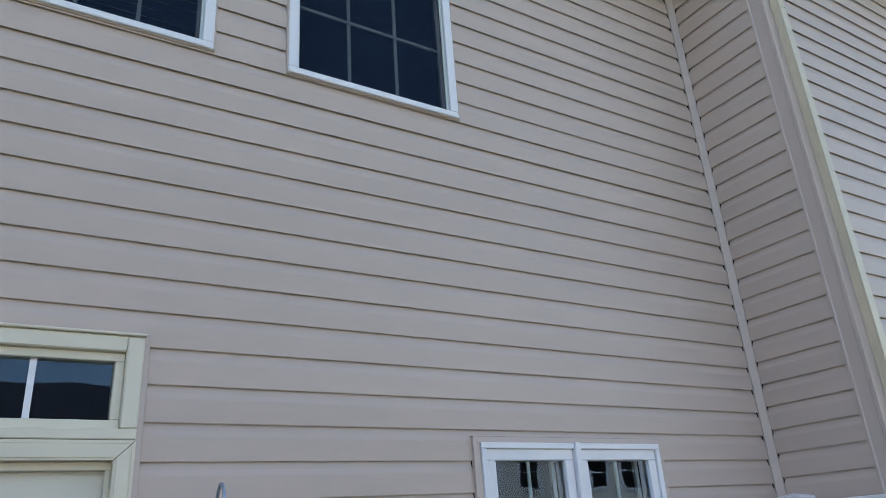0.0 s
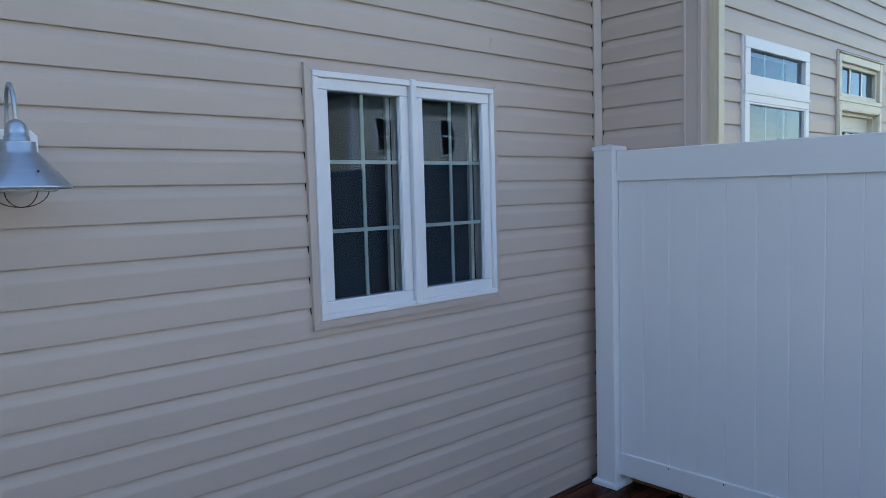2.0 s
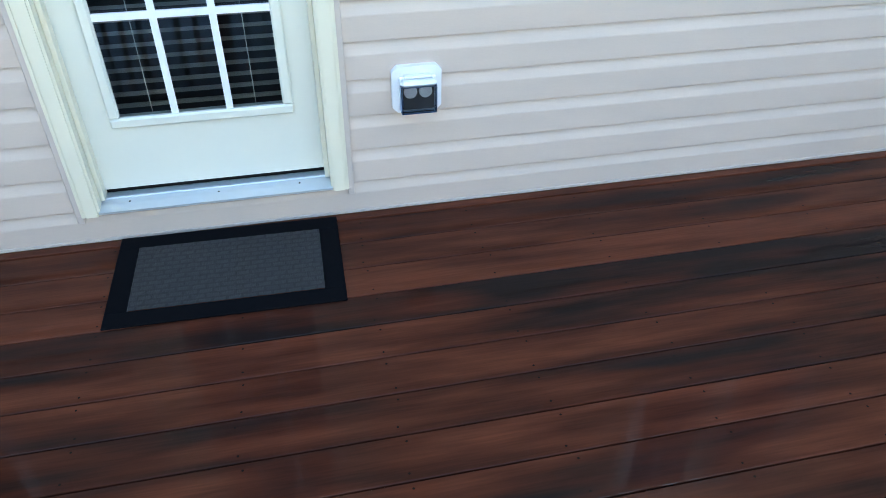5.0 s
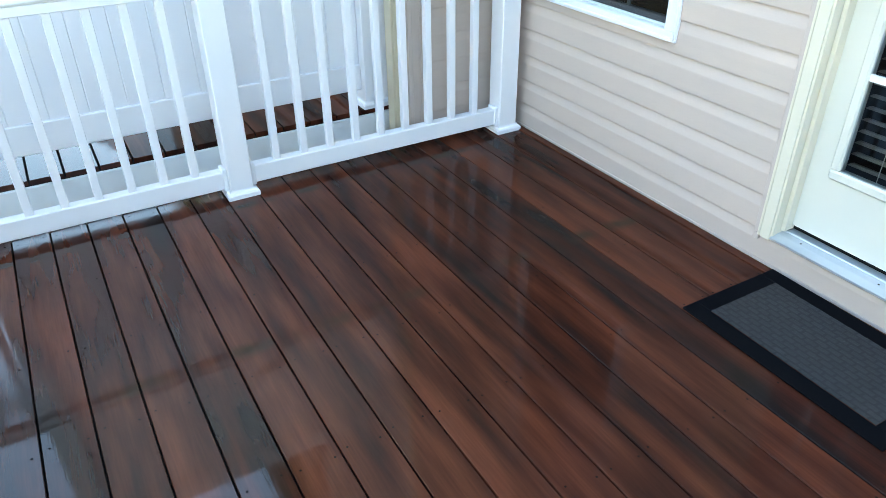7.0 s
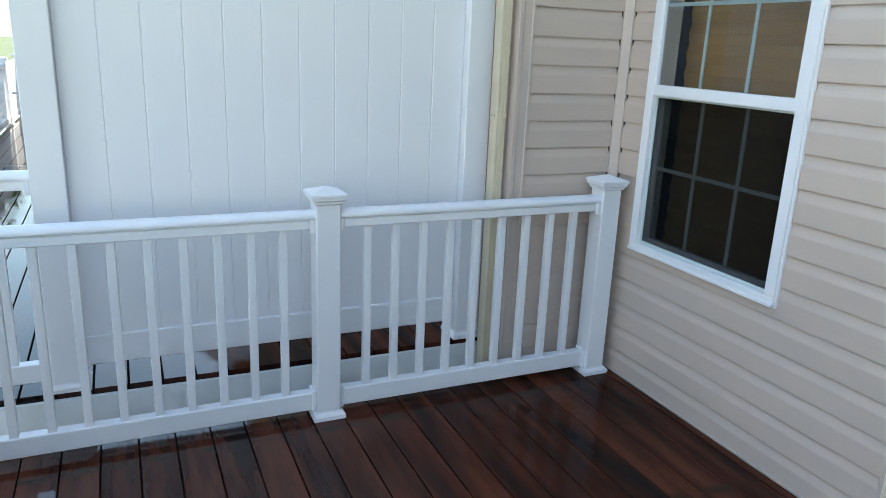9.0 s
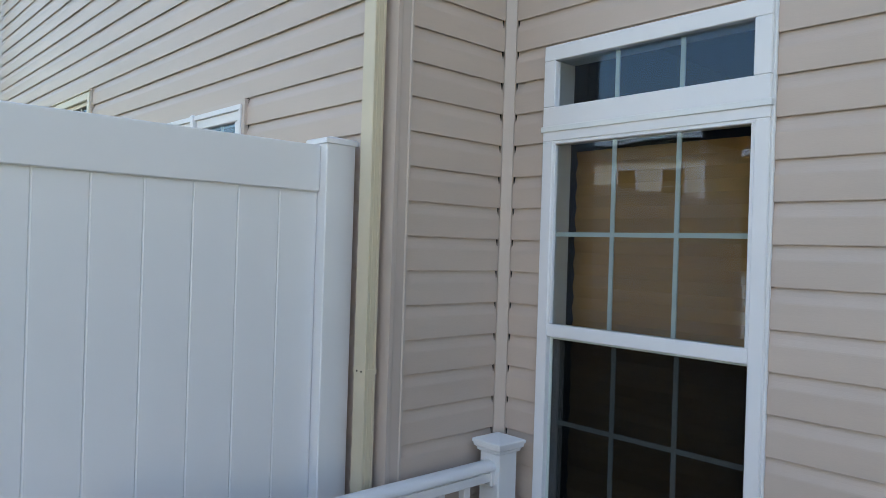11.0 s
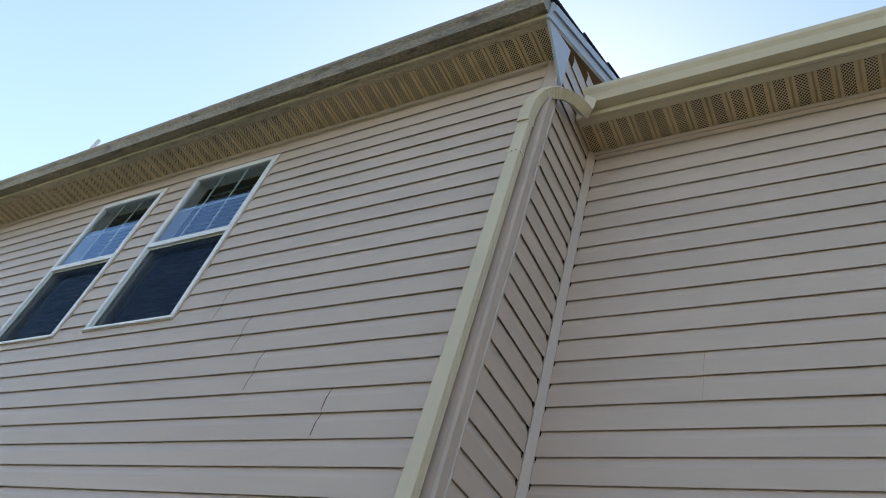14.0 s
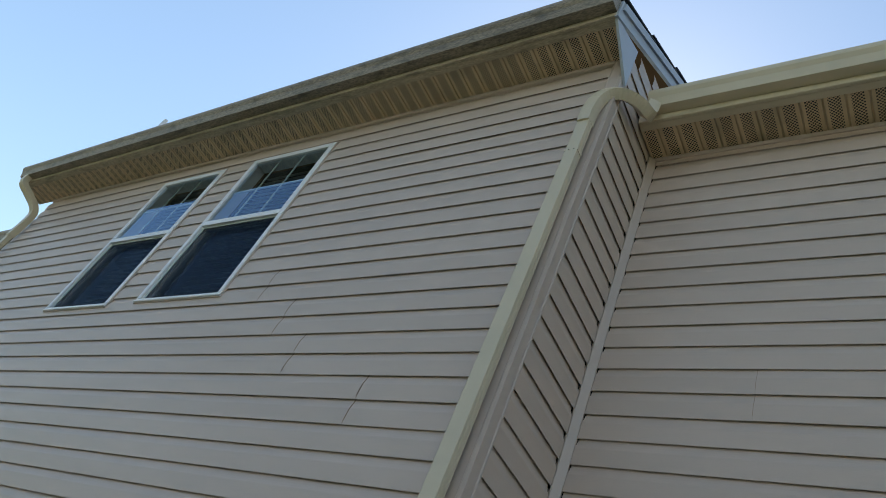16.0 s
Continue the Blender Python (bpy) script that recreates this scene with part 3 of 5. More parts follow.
def blind(win, u0, u1, z0, z1, y, pitch, depth, tilt, material, name="blind"):
    """Slatted blind: one mesh of thin bowed slats and two ladder cords."""
    bm = bmesh.new()
    c, sn = math.cos(tilt) * depth / 2, math.sin(tilt) * depth / 2
    z = z0 + pitch / 2
    while z < z1:
        for side in (0.0, 0.0015):
            a = [bm.verts.new((u, y + k * c, z + k * sn + 0.0025 * (1 - k * k) - side)) for k in (-1, 0, 1) for u in (u0, u1)]
            bm.faces.new((a[0], a[1], a[3], a[2]))
            bm.faces.new((a[2], a[3], a[5], a[4]))
        z += pitch
    for f in (0.2, 0.8):
        u = u0 + (u1 - u0) * f
        box(bm, u - 0.0012, y - c - 0.002, z0, u + 0.0012, y - c - 0.001, z1)
    return part(name, bm, material, win)


def hung_window(name, rect, label, face=0.0, transom=None, rise=0.0, fr=0.065, screen=True, cells=(3, 2), shade=None, slats=None, thin=False, lower_bars=True):
    """White vinyl double-hung window, with an optional transom light above. rect: u0, u1, z0, z1; transom: height where it starts."""
    u0, u1, z0, z1 = rect
    win = holder(name, Matrix.Translation((0, face, rise)), label, "window", kind="structure")
    f, y0 = fr, -0.026 if thin else -0.030
    top = z1 if transom is None else transom
    bm = bmesh.new()
    frame_ring(bm, u0, u1, z0, top, f, y0, 0.09, bottom=f * 0.75)
    part("window_frame", bm, WHITE, win)
    part("sill", boxes([(u0, y0 - 0.007, z0 - 0.003, u1, y0 + 0.02, z0 + 0.012)], 0.003), WHITE, win)
    part("frame_lip", frame_ring(bmesh.new(), u0 - 0.008, u1 + 0.008, z0 - 0.008, z1 + 0.008, 0.012, -0.021, -0.004), SIDING_TRIM if thin else WHITE, win)
    mid = z0 + (top - z0) * 0.482 if transom is not None else z0 + (top - z0) * 0.49
    a, b = u0 + f, u1 - f
    d = -0.014
    # upper sash stands forward, lower sash sits back
    part("upper_sash", frame_ring(bmesh.new(), a - 0.002, b + 0.002, mid - 0.004, top - f + 0.002, 0.014, -0.012 + d, 0.028 + d, bottom=0.048, bevel=0.002), WHITE, win)
    pane(win, a + 0.012, b - 0.012, mid + 0.044, top - f - 0.012, 0.004 + d)
    grille(win, a + 0.010, b - 0.010, mid + 0.042, top - f - 0.010, 0.010 + d, cells[0], cells[1])
    part("lower_sash", frame_ring(bmesh.new(), a - 0.002, b + 0.002, z0 + f * 0.75 - 0.002, mid + 0.02, 0.022, 0.034 + d, 0.066 + d, bottom=0.03, bevel=0.002), WHITE, win)
    pane(win, a + 0.020, b - 0.020, z0 + f * 0.75 + 0.028, mid, 0.046 + d)
    if lower_bars:
        grille(win, a + 0.018, b - 0.018, z0 + f * 0.75 + 0.026, mid + 0.002, 0.040 + d, cells[0], cells[1])
    if screen:
        sc = part("insect_screen", boxes([(a + 0.004, 0.014 + d, z0 + f * 0.75 + 0.012, b - 0.004, 0.015 + d, mid - 0.006)]), SCREEN_BLUE if thin else SCREEN, win, "dark insect screen")
        sc.visible_shadow = False
        part("screen_frame", frame_ring(bmesh.new(), a - 0.001, b + 0.001, z0 + f * 0.75 + 0.001, mid - 0.002, 0.011, 0.008 + d, 0.020 + d, bevel=0.001), GRILLE, win)
    if transom is not None:
        part("transom_frame", frame_ring(bmesh.new(), u0, u1, top + 0.001, z1, f * 1.15, y0 - 0.003, 0.09, bottom=f * 1.72), WHITE, win)
        part("joint_cover", boxes([(u0 - 0.006, y0 - 0.006, top - 0.012, u1 + 0.006, y0 + 0.03, top + 0.010)], 0.002), WHITE_OLD, win)
        pane(win, a + 0.008, b - 0.008, top + f * 1.72, z1 - f * 1.15, -0.004)
        grille(win, a + 0.007, b - 0.007, top + f * 1.72, z1 - f * 1.15, 0.002, cells[0], 1)
    if shade:
        part("roller_shade", shade_mesh(u0 + 0.02, u1 - 0.02, z0 + 0.02, top - 0.03, 0.16), shade, win, "tan cellular shade behind the glass")
    if slats:
        blind(win, u0 + 0.03, u1 - 0.03, z0 + 0.03, top - 0.04, 0.15, 0.05, 0.05, radians(38), slats)
    return win


def shade_mesh(u0, u1, z0, z1, y):
    """Pleated shade: horizontal folds of 5 cm."""
    bm = bmesh.new()
    rows, z = [], z0
    i = 0
    while z <= z1:
        rows.append([bm.verts.new((u, y + (0.012 if i % 2 else 0.0), z)) for u in (u0, u1)])
        z, i = z + 0.045, i + 1
    for a, b in zip(rows, rows[1:]):
        bm.faces.new((a[0], a[1], b[1], b[0]))
    return bm


hung_window("window_1", TALL, "tall white vinyl window with a transom light and grille bars", transom=2.206, fr=0.048, shade=SHADE_TAN)
hung_window("window_2", UP_L, "upstairs white double-hung window with closed blinds", fr=0.046, slats=BLIND_PALE, thin=True)
hung_window("window_3", UP_R, "upstairs white double-hung window with dark navy glass", fr=0.046, thin=True)
hung_window("window_4", NU_1, "neighbour's upstairs white double-hung window reflecting the eave", face=WALL_N, fr=0.036, slats=BLIND_PALE, cells=(3, 2), thin=True, lower_bars=False)
hung_window("window_5", NU_2, "neighbour's upstairs white double-hung window with blinds", face=WALL_N, fr=0.036, slats=BLIND_PALE, cells=(3, 2), thin=True, lower_bars=False)
hung_window("window_6", RN_WIN, "tall white window with transom on the house next door", face=WALL_R, rise=0.027, transom=2.222, fr=0.056, shade=SHADE_TAN)


def casement(name, rect, label, face=0.0):
    """Pair of white vinyl casements in a tan trimmed opening."""
    u0, u1, z0, z1 = rect
    win = holder(name, Matrix.Translation((0, face, 0)), label, "window", kind="structure")
    p0, p1, q0, q1, k, e = u0 - 0.004, u1 + 0.004, z0 - 0.004, z1 + 0.004, 0.034, 0.0007
    for outline in (((p0, q0 + e), (p0 + k, q0 + k + e), (p0 + k, q1 - k - e), (p0, q1 - e)), ((p1, q0 + e), (p1 - k, q0 + k + e), (p1 - k, q1 - k - e), (p1, q1 - e)),
                    ((p0 + e, q1), (p1 - e, q1), (p1 - k - e, q1 - k), (p0 + k + e, q1 - k)), ((p0 + e, q0), (p1 - e, q0), (p1 - k - e, q0 + k), (p0 + k + e, q0 + k))):
        part("trim_channel", extrude(outline, -0.026, -0.002, "y"), SIDING_TRIM, win, "tan vinyl channel, mitred at the corners")
    # black strips painted as the shade beside and above the trim channel
    part("slot_shade_strip", boxes([(p0 - 0.0028, -0.0065, q0, p0 - 0.0002, -0.001, q1), (p1 + 0.0002, -0.0065, q0, p1 + 0.0028, -0.001, q1), (p0, -0.014, q1 + 0.0002, p1, -0.001, q1 + 0.0025)]), BLACK, win)
    a, b, c, d = u0 + 0.031, u1 - 0.023, z0 + 0.030, z1 - 0.020
    part("window_frame", frame_ring(bmesh.new(), a, b, c, d, 0.026, -0.034, 0.08, bevel=0.003), WHITE, win)
    mid = (a + b) / 2 - 0.004
    part("mullion", boxes([(mid - 0.016, -0.044, c + 0.01, mid + 0.016, 0.08, d + 0.004)], 0.004), WHITE, win)
    for p, q in ((a + 0.024, mid - 0.016), (mid + 0.016, b - 0.024)):
        sash = part("sash", frame_ring(bmesh.new(), p + 0.002, q - 0.002, c + 0.024, d - 0.024, 0.050, -0.022, 0.05, bevel=0.004), WHITE, win)
        g = (p + 0.052, q - 0.052, c + 0.074, d - 0.074)
        part("glazing_bead", frame_ring(bmesh.new(), g[0] - 0.008, g[1] + 0.008, g[2] - 0.008, g[3] + 0.008, 0.009, -0.012, 0.012, bevel=0.002), WHITE, sash)
        pane(win, *g, 0.0)
        grille(win, *g, 0.006, 2, 3)
        part("latch_rail", boxes([(q - 0.075, 0.052, c + 0.03, q - 0.055, 0.07, d - 0.03)]), WHITE, win)
    return win


casement("window_7", CASE, "pair of white casement windows with grille bars in tan trim")
casement("window_8", N_CASE, "neighbour's white casement pair above the fence", face=WALL_N)


# ---------------------------------------------------------------- doors
def entry_door(name, rect, label, face=0.0, blinds=True):
    """Cream half-glazed door under a transom light, in cream brick mould."""
    u0, u1, z0, z1 = rect
    door = holder(name, Matrix.Translation((0, face, 0)), label, "door", kind="structure")
    w = 0.062
    zt = 2.225 + z0 - 0.085
    low = z0 + 0.026
    k = 0.0007                                     # half of the hairline at each mitre
    for name2, outer, inner in (("casing_side", [(u0, low), (u0, zt - k * 2)], [(u0 + w, zt - w - k * 2), (u0 + w, low)]), ("casing_side", [(u1, low), (u1, zt - k * 2)], [(u1 - w, zt - w - k * 2), (u1 - w, low)]), ("casing_head", [(u0 + k * 2, zt), (u1 - k * 2, zt)], [(u1 - w - k * 2, zt - w), (u0 + w + k * 2, zt - w)])):
        board = part(name2, extrude(outer + inner, -0.026, 0.10, "y"), CREAM, door, "cream brick mould with mitred corners")
        c = 0.016 / w                              # the face inside the outer bead stands proud
        mixed = lambda p, q, f: (p[0] + (q[0] - p[0]) * f, p[1] + (q[1] - p[1]) * f)
        face2 = [mixed(outer[0], inner[1], c), mixed(outer[1], inner[0], c), mixed(outer[1], inner[0], 0.86), mixed(outer[0], inner[1], 0.86)]
        part("casing_face", extrude(face2, -0.031, -0.025, "y"), CREAM, board)
        bead = [mixed(outer[0], inner[1], 0.05), mixed(outer[1], inner[0], 0.05), mixed(outer[1], inner[0], 0.17), mixed(outer[0], inner[1], 0.17)]
        part("casing_bead", extrude(bead, -0.0285, -0.025, "y"), CREAM, board)
    part("transom_sill", boxes([(u0 + 0.001, -0.029, zt + 0.002, u1 - 0.001, 0.10, zt + 0.036)], 0.003), CREAM, door)
    for a, b in ((u0, u0 + w - 0.008), (u1 - w + 0.008, u1)):
        part("transom_casing", boxes([(a, -0.030, zt + 0.037, b, 0.10, z1 - 0.001)], 0.004), CREAM, door)
    part("transom_head", boxes([(u0 + w - 0.007, -0.029, z1 - w + 0.008, u1 - w + 0.007, 0.10, z1)], 0.004), CREAM, door)
    part("drip_cap", boxes([(u0 - 0.004, -0.040, z1 + 0.0005, u1 + 0.004, 0.0, z1 + 0.010)], 0.003), CREAM, door)
    part("side_channel", boxes([(u0 - 0.018, -0.022, z0, u0 + 0.004, 0.0, z1 + 0.014), (u1 - 0.004, -0.022, z0, u1 + 0.018, 0.0, z1 + 0.014), (u0 + 0.004, -0.022, z1 - 0.004, u1 - 0.004, 0.0, z1 + 0.014)], 0.002), SIDING_TRIM, door, "tan channel round the door")
    zj = zt - w
    part("jamb", boxes([(u0 + w, 0.012, z0 + 0.06, u0 + w + 0.016, 0.10, zj - 0.026), (u1 - w - 0.016, 0.012, z0 + 0.06, u1 - w, 0.10, zj - 0.026), (u0 + w, 0.012, zj - 0.026, u1 - w, 0.10, zj - 0.001)], 0.002), CREAM, door)
    t0, t1 = zt + 0.036, z1 - w + 0.008
    tr = part("transom_frame", frame_ring(bmesh.new(), u0 + w - 0.008, u1 - w + 0.008, t0, t1, 0.030, -0.006, 0.06, bevel=0.003), CREAM, door)
    g = (u0 + w + 0.020, u1 - w - 0.020, t0 + 0.028, t1 - 0.028)
    pane(tr, *g, 0.02)
    grille(tr, *g, 0.012, 3, 1, 0.02, WHITE)
    part("threshold", extrude([(-0.030, z0 + 0.032), (-0.034, z0 + 0.036), (-0.034, z0 + 0.042), (0.0, z0 + 0.050), (0.09, z0 + 0.060), (0.09, z0 + 0.032)], u0 + w - 0.004, u1 - w + 0.004), ALUMINIUM, door, "scuffed aluminium threshold")
    part("threshold_strip", boxes([(u0 + w, 0.028, z0 + 0.0525, u1 - w, 0.046, z0 + 0.059)], 0.002), ALUMINIUM, door, "bare metal strip along the threshold")
    for sx in (0.12, 0.5, 0.86):
        part("threshold_screw", turned([(0.0, 0.0), (0.004, 0.0), (0.003, 0.0015), (0.0, 0.002)], 8), DARK_METAL, door).location = (u0 + w + (u1 - u0 - 2 * w) * sx, 0.008, z0 + 0.051)
    part("sill_channel", boxes([(u0 - 0.010, -0.024, z0 + 0.024, u1 + 0.010, 0.02, z0 + 0.031)], 0.001), SIDING_TRIM, door, "tan channel under the threshold")
    d0, d1, s0, s1 = u0 + w + 0.016, u1 - w - 0.016, z0 + 0.080, zj - 0.027
    mid = (u0 + u1) / 2
    l0, l1, h0, h1 = mid - 0.256, mid + 0.256, 0.422 + z0 - 0.085, 2.022 + z0 - 0.085
    slab = part("door_slab", boxes([(d0, 0.050, s0, l0 - 0.01, 0.094, s1), (l1 + 0.01, 0.050, s0, d1, 0.094, s1), (l0 - 0.01, 0.050, s0, l1 + 0.01, 0.094, h0 - 0.01), (l0 - 0.01, 0.050, h1 + 0.01, l1 + 0.01, 0.094, s1)]), DOOR_PAINT, door, "cream painted door leaf")
    part("bottom_sweep", boxes([(d0, 0.062, z0 + 0.061, d1, 0.088, z0 + 0.086)]), BLACK, door)
    lite = part("lite_frame", frame_ring(bmesh.new(), l0 - 0.032, l1 + 0.032, h0 - 0.034, h1 + 0.034, 0.034, 0.036, 0.060, bevel=0.006), DOOR_PAINT, door)
    pane(lite, l0, l1, h0, h1, 0.058)
    grille(lite, l0, l1, h0, h1, 0.046, 3, 5, 0.022, WHITE)
    if blinds:
        blind(door, l0 - 0.02, l1 + 0.02, h0 - 0.02, h1, 0.135, 0.040, 0.038, radians(-3), BLIND)
    part("door_knob", turned([(0.0, 0.0), (0.027, 0.0), (0.027, 0.008), (0.012, 0.012), (0.012, 0.035), (0.026, 0.045), (0.028, 0.058), (0.018, 0.068), (0.0, 0.07)], 16), GALVANISED, door, "satin metal door knob", smooth=True).matrix_local = Matrix.Translation((d0 + 0.055, 0.05, z0 + 0.93)) @ Matrix.Rotation(radians(90), 4, "X")
    return door


entry_door("door_1", DOOR, "cream half-glazed back door with transom and mini blinds")
entry_door("door_2", N_DOOR, "neighbour's cream half-glazed door with transom", face=WALL_N)
entry_door("door_3", RN_DOOR, "cream half-glazed door of the house next door", face=WALL_R)

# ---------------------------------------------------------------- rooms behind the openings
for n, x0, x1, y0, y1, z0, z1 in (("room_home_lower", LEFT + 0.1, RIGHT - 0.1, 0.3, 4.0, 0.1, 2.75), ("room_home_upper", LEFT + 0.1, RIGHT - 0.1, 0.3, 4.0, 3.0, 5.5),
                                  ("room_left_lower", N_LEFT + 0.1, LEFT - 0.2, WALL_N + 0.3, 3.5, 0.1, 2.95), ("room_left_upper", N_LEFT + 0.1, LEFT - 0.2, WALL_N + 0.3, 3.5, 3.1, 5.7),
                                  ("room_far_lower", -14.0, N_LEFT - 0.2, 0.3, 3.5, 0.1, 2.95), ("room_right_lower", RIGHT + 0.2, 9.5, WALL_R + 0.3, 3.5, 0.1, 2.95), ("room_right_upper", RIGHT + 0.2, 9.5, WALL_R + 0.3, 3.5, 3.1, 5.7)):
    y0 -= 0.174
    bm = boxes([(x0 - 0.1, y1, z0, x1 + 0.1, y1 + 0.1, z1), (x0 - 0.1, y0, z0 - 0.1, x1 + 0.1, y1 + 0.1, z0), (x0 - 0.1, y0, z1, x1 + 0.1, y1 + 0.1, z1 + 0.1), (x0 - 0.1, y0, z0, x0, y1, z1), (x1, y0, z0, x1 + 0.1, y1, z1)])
    tagged(part(n, bm, ROOM), "plain room behind the windows, its dimness painted as near-black walls", "room", kind="structure")

# ---------------------------------------------------------------- eaves, gutters, roofs
def soffit(name, x0, x1, y0, y1, z):
    """Soffit of folded sheet: a groove every 11 cm."""
    bm = bmesh.new()
    x, rows = x0, []
    while x < x1:
        rows += [(x, z), (min(x + 0.0935, x1), z), (min(x + 0.0965, x1), z + 0.009), (min(x + 0.1035, x1), z + 0.009)]
        x += 0.1065
    rows.append((x1, z))
    verts = [[bm.verts.new((a, y, h)) for a, h in rows] for y in (y0, y1)]
    for i in range(len(rows) - 1):
        bm.faces.new((verts[0][i], verts[0][i + 1], verts[1][i + 1], verts[1][i]))
    tops = [bm.verts.new((a, y, z + 0.03)) for a, y in ((x0, y0), (x1, y0), (x1, y1), (x0, y1))]
    bm.faces.new(tops)
    tagged(part(name, bm, SOFFIT), "tan vented soffit panels under the eave", "soffit", kind="structure")


def gutter(name, x0, x1, y, z, material, label, depth=0.10, height=0.115):
    """Ogee gutter against the fascia, with a rolled lip, open on top, closed at its ends."""
    g = holder(name, Matrix(), label, "gutter", kind="structure")
    d, h = depth, height
    outline = [(y, z), (y - d * 0.62, z), (y - d * 0.70, z + h * 0.22), (y - d * 0.80, z + h * 0.48), (y - d * 0.97, z + h * 0.70), (y - d, z + h * 0.80), (y - d, z + h), (y - d * 0.9, z + h + 0.003), (y - d * 0.9, z + h - 0.010), (y - d * 0.96, z + h - 0.012),
               (y - d * 0.95, z + h * 0.82), (y - d * 0.78, z + h * 0.55), (y - d * 0.66, z + h * 0.24), (y - d * 0.6, z + 0.004), (y - 0.004, z + 0.004), (y - 0.004, z + h + 0.01), (y, z + h + 0.01)]
    part("trough", extrude(outline, x0, x1), material, g)
    cap = outline[:8] + [(y, z + h)]
    for x in (x0 - 0.002, x1):
        part("end_cap", extrude(cap, x, x + 0.002), material, g)
    return g


def roof(name, x0, x1, y, z, back, label):
    """Sloped roof deck with a shingled top and a dark drip edge."""
    r = holder(name, Matrix(), label, "roof", kind="structure")
    bm = bmesh.new()
    run = back - y
    rise = run * SLOPE
    rows = 14
    for i in range(rows):                          # lapped shingle courses
        a, b = i / rows, (i + 1) / rows
        v = [bm.verts.new(p) for x in (x0, x1) for p in ((x, y + run * a, z + rise * a + 0.02), (x, y + run * a, z + rise * a + 0.035), (x, y + run * b + 0.05, z + rise * b + 0.028), (x, y + run * b + 0.05, z + rise * b + 0.012))]
        for f in ((0, 1, 5, 4), (1, 2, 6, 5), (2, 3, 7, 6), (3, 0, 4, 7), (3, 2, 1, 0), (4, 5, 6, 7)):
            bm.faces.new([v[j] for j in f])
    part("shingles", bm, SHINGLE, r)
    bm = bmesh.new()
    v = [bm.verts.new(p) for x in (x0 + 0.02, x1 - 0.02) for p in ((x, y + 0.02, z - 0.02), (x, y + 0.02, z + 0.018), (x, back, z + rise + 0.008), (x, back, z + rise - 0.03))]
    for f in ((0, 1, 5, 4), (1, 2, 6, 5), (2, 3, 7, 6), (3, 0, 4, 7), (3, 2, 1, 0), (4, 5, 6, 7)):
        bm.faces.new([v[j] for j in f])
    part("deck_sheet", bm, BACKING, r)
    return r


Y_H, Y_N, Y_R = -0.275, WALL_N - 0.277, WALL_R - 0.277
soffit("soffit_home", -19 * 0.1065 - 0.0453, RIGHT - 0.02, Y_H, -0.004, TOP_HOME)
soffit("soffit_far", -14.2, N_LEFT, Y_H, -0.004, TOP_HOME)
soffit("soffit_left", -83 * 0.1065 - 0.0453, LEFT + 0.02, Y_N, WALL_N - 0.004, TOP_N)
soffit("soffit_right", 35 * 0.1065 - 0.0453, 9.8, Y_R, WALL_R - 0.004, TOP_N)
for n, x0, x1, y, z, mt in (("home", LEFT + 0.02, RIGHT - 0.02, Y_H, TOP_HOME, SPOUT), ("far", -14.2, N_LEFT, Y_H, TOP_HOME, FASCIA_OLD), ("left", N_LEFT - 0.25, LEFT + 0.03, Y_N, TOP_N, FASCIA_OLD), ("right", RIGHT - 0.03, 9.8, Y_R, TOP_N, SPOUT)):
    tagged(part("fascia_" + n, boxes([(x0, y - 0.022, z - 0.012, x1, y, z + 0.14)], 0.003), mt), "cream aluminium fascia under the gutter", "fascia", kind="structure")
for n, x0, x1, y, z, mt in (("home", LEFT + 0.02, RIGHT - 0.02, Y_H, TOP_HOME, SPOUT), ("left", N_LEFT - 0.25, LEFT + 0.03, Y_N, TOP_N, FASCIA_OLD), ("right", RIGHT - 0.03, 9.8, Y_R, TOP_N, SPOUT)):
    tagged(part("soffit_channel_" + n, boxes([(x0, y + 0.001, z - 0.009, x1, y + 0.046, z - 0.001)], 0.002), mt), "flat cream channel holding the soffit panels", "trim", kind="structure")
gutter("gutter_home", LEFT + 0.09, RIGHT - 0.09, Y_H - 0.024, TOP_HOME + 0.03, SPOUT, "cream aluminium gutter on the lower eave")
gutter("gutter_left", N_LEFT - 0.24, LEFT + 0.03, Y_N - 0.024, TOP_N + 0.02, GUTTER_OLD, "grime-stained aluminium gutter on the higher eave", depth=0.112, height=0.115)
gutter("gutter_right", RIGHT - 0.02, 9.8, Y_R - 0.024, TOP_N + 0.02, SPOUT, "cream aluminium gutter next door", depth=0.11, height=0.115)
gutter("gutter_far", -14.2, N_LEFT - 0.1, Y_H - 0.024, TOP_HOME + 0.03, GUTTER_OLD, "stained brown gutter of the next house along")
roof("roof_far", -14.2, N_LEFT, Y_H - 0.03, TOP_HOME + 0.15, 4.5, "dark shingle roof of the next house along")
roof("roof_home", LEFT + 0.02, RIGHT - 0.02, Y_H - 0.03, TOP_HOME + 0.15, 4.5, "dark shingle roof over the home")
roof("roof_left", N_LEFT - 0.3, LEFT + 0.06, Y_N - 0.03, TOP_N + 0.14, 4.5, "dark shingle roof of the neighbour")
roof("roof_right", RIGHT - 0.06, 9.8, Y_R - 0.03, TOP_N + 0.14, 4.5, "dark shingle roof of the house next door")
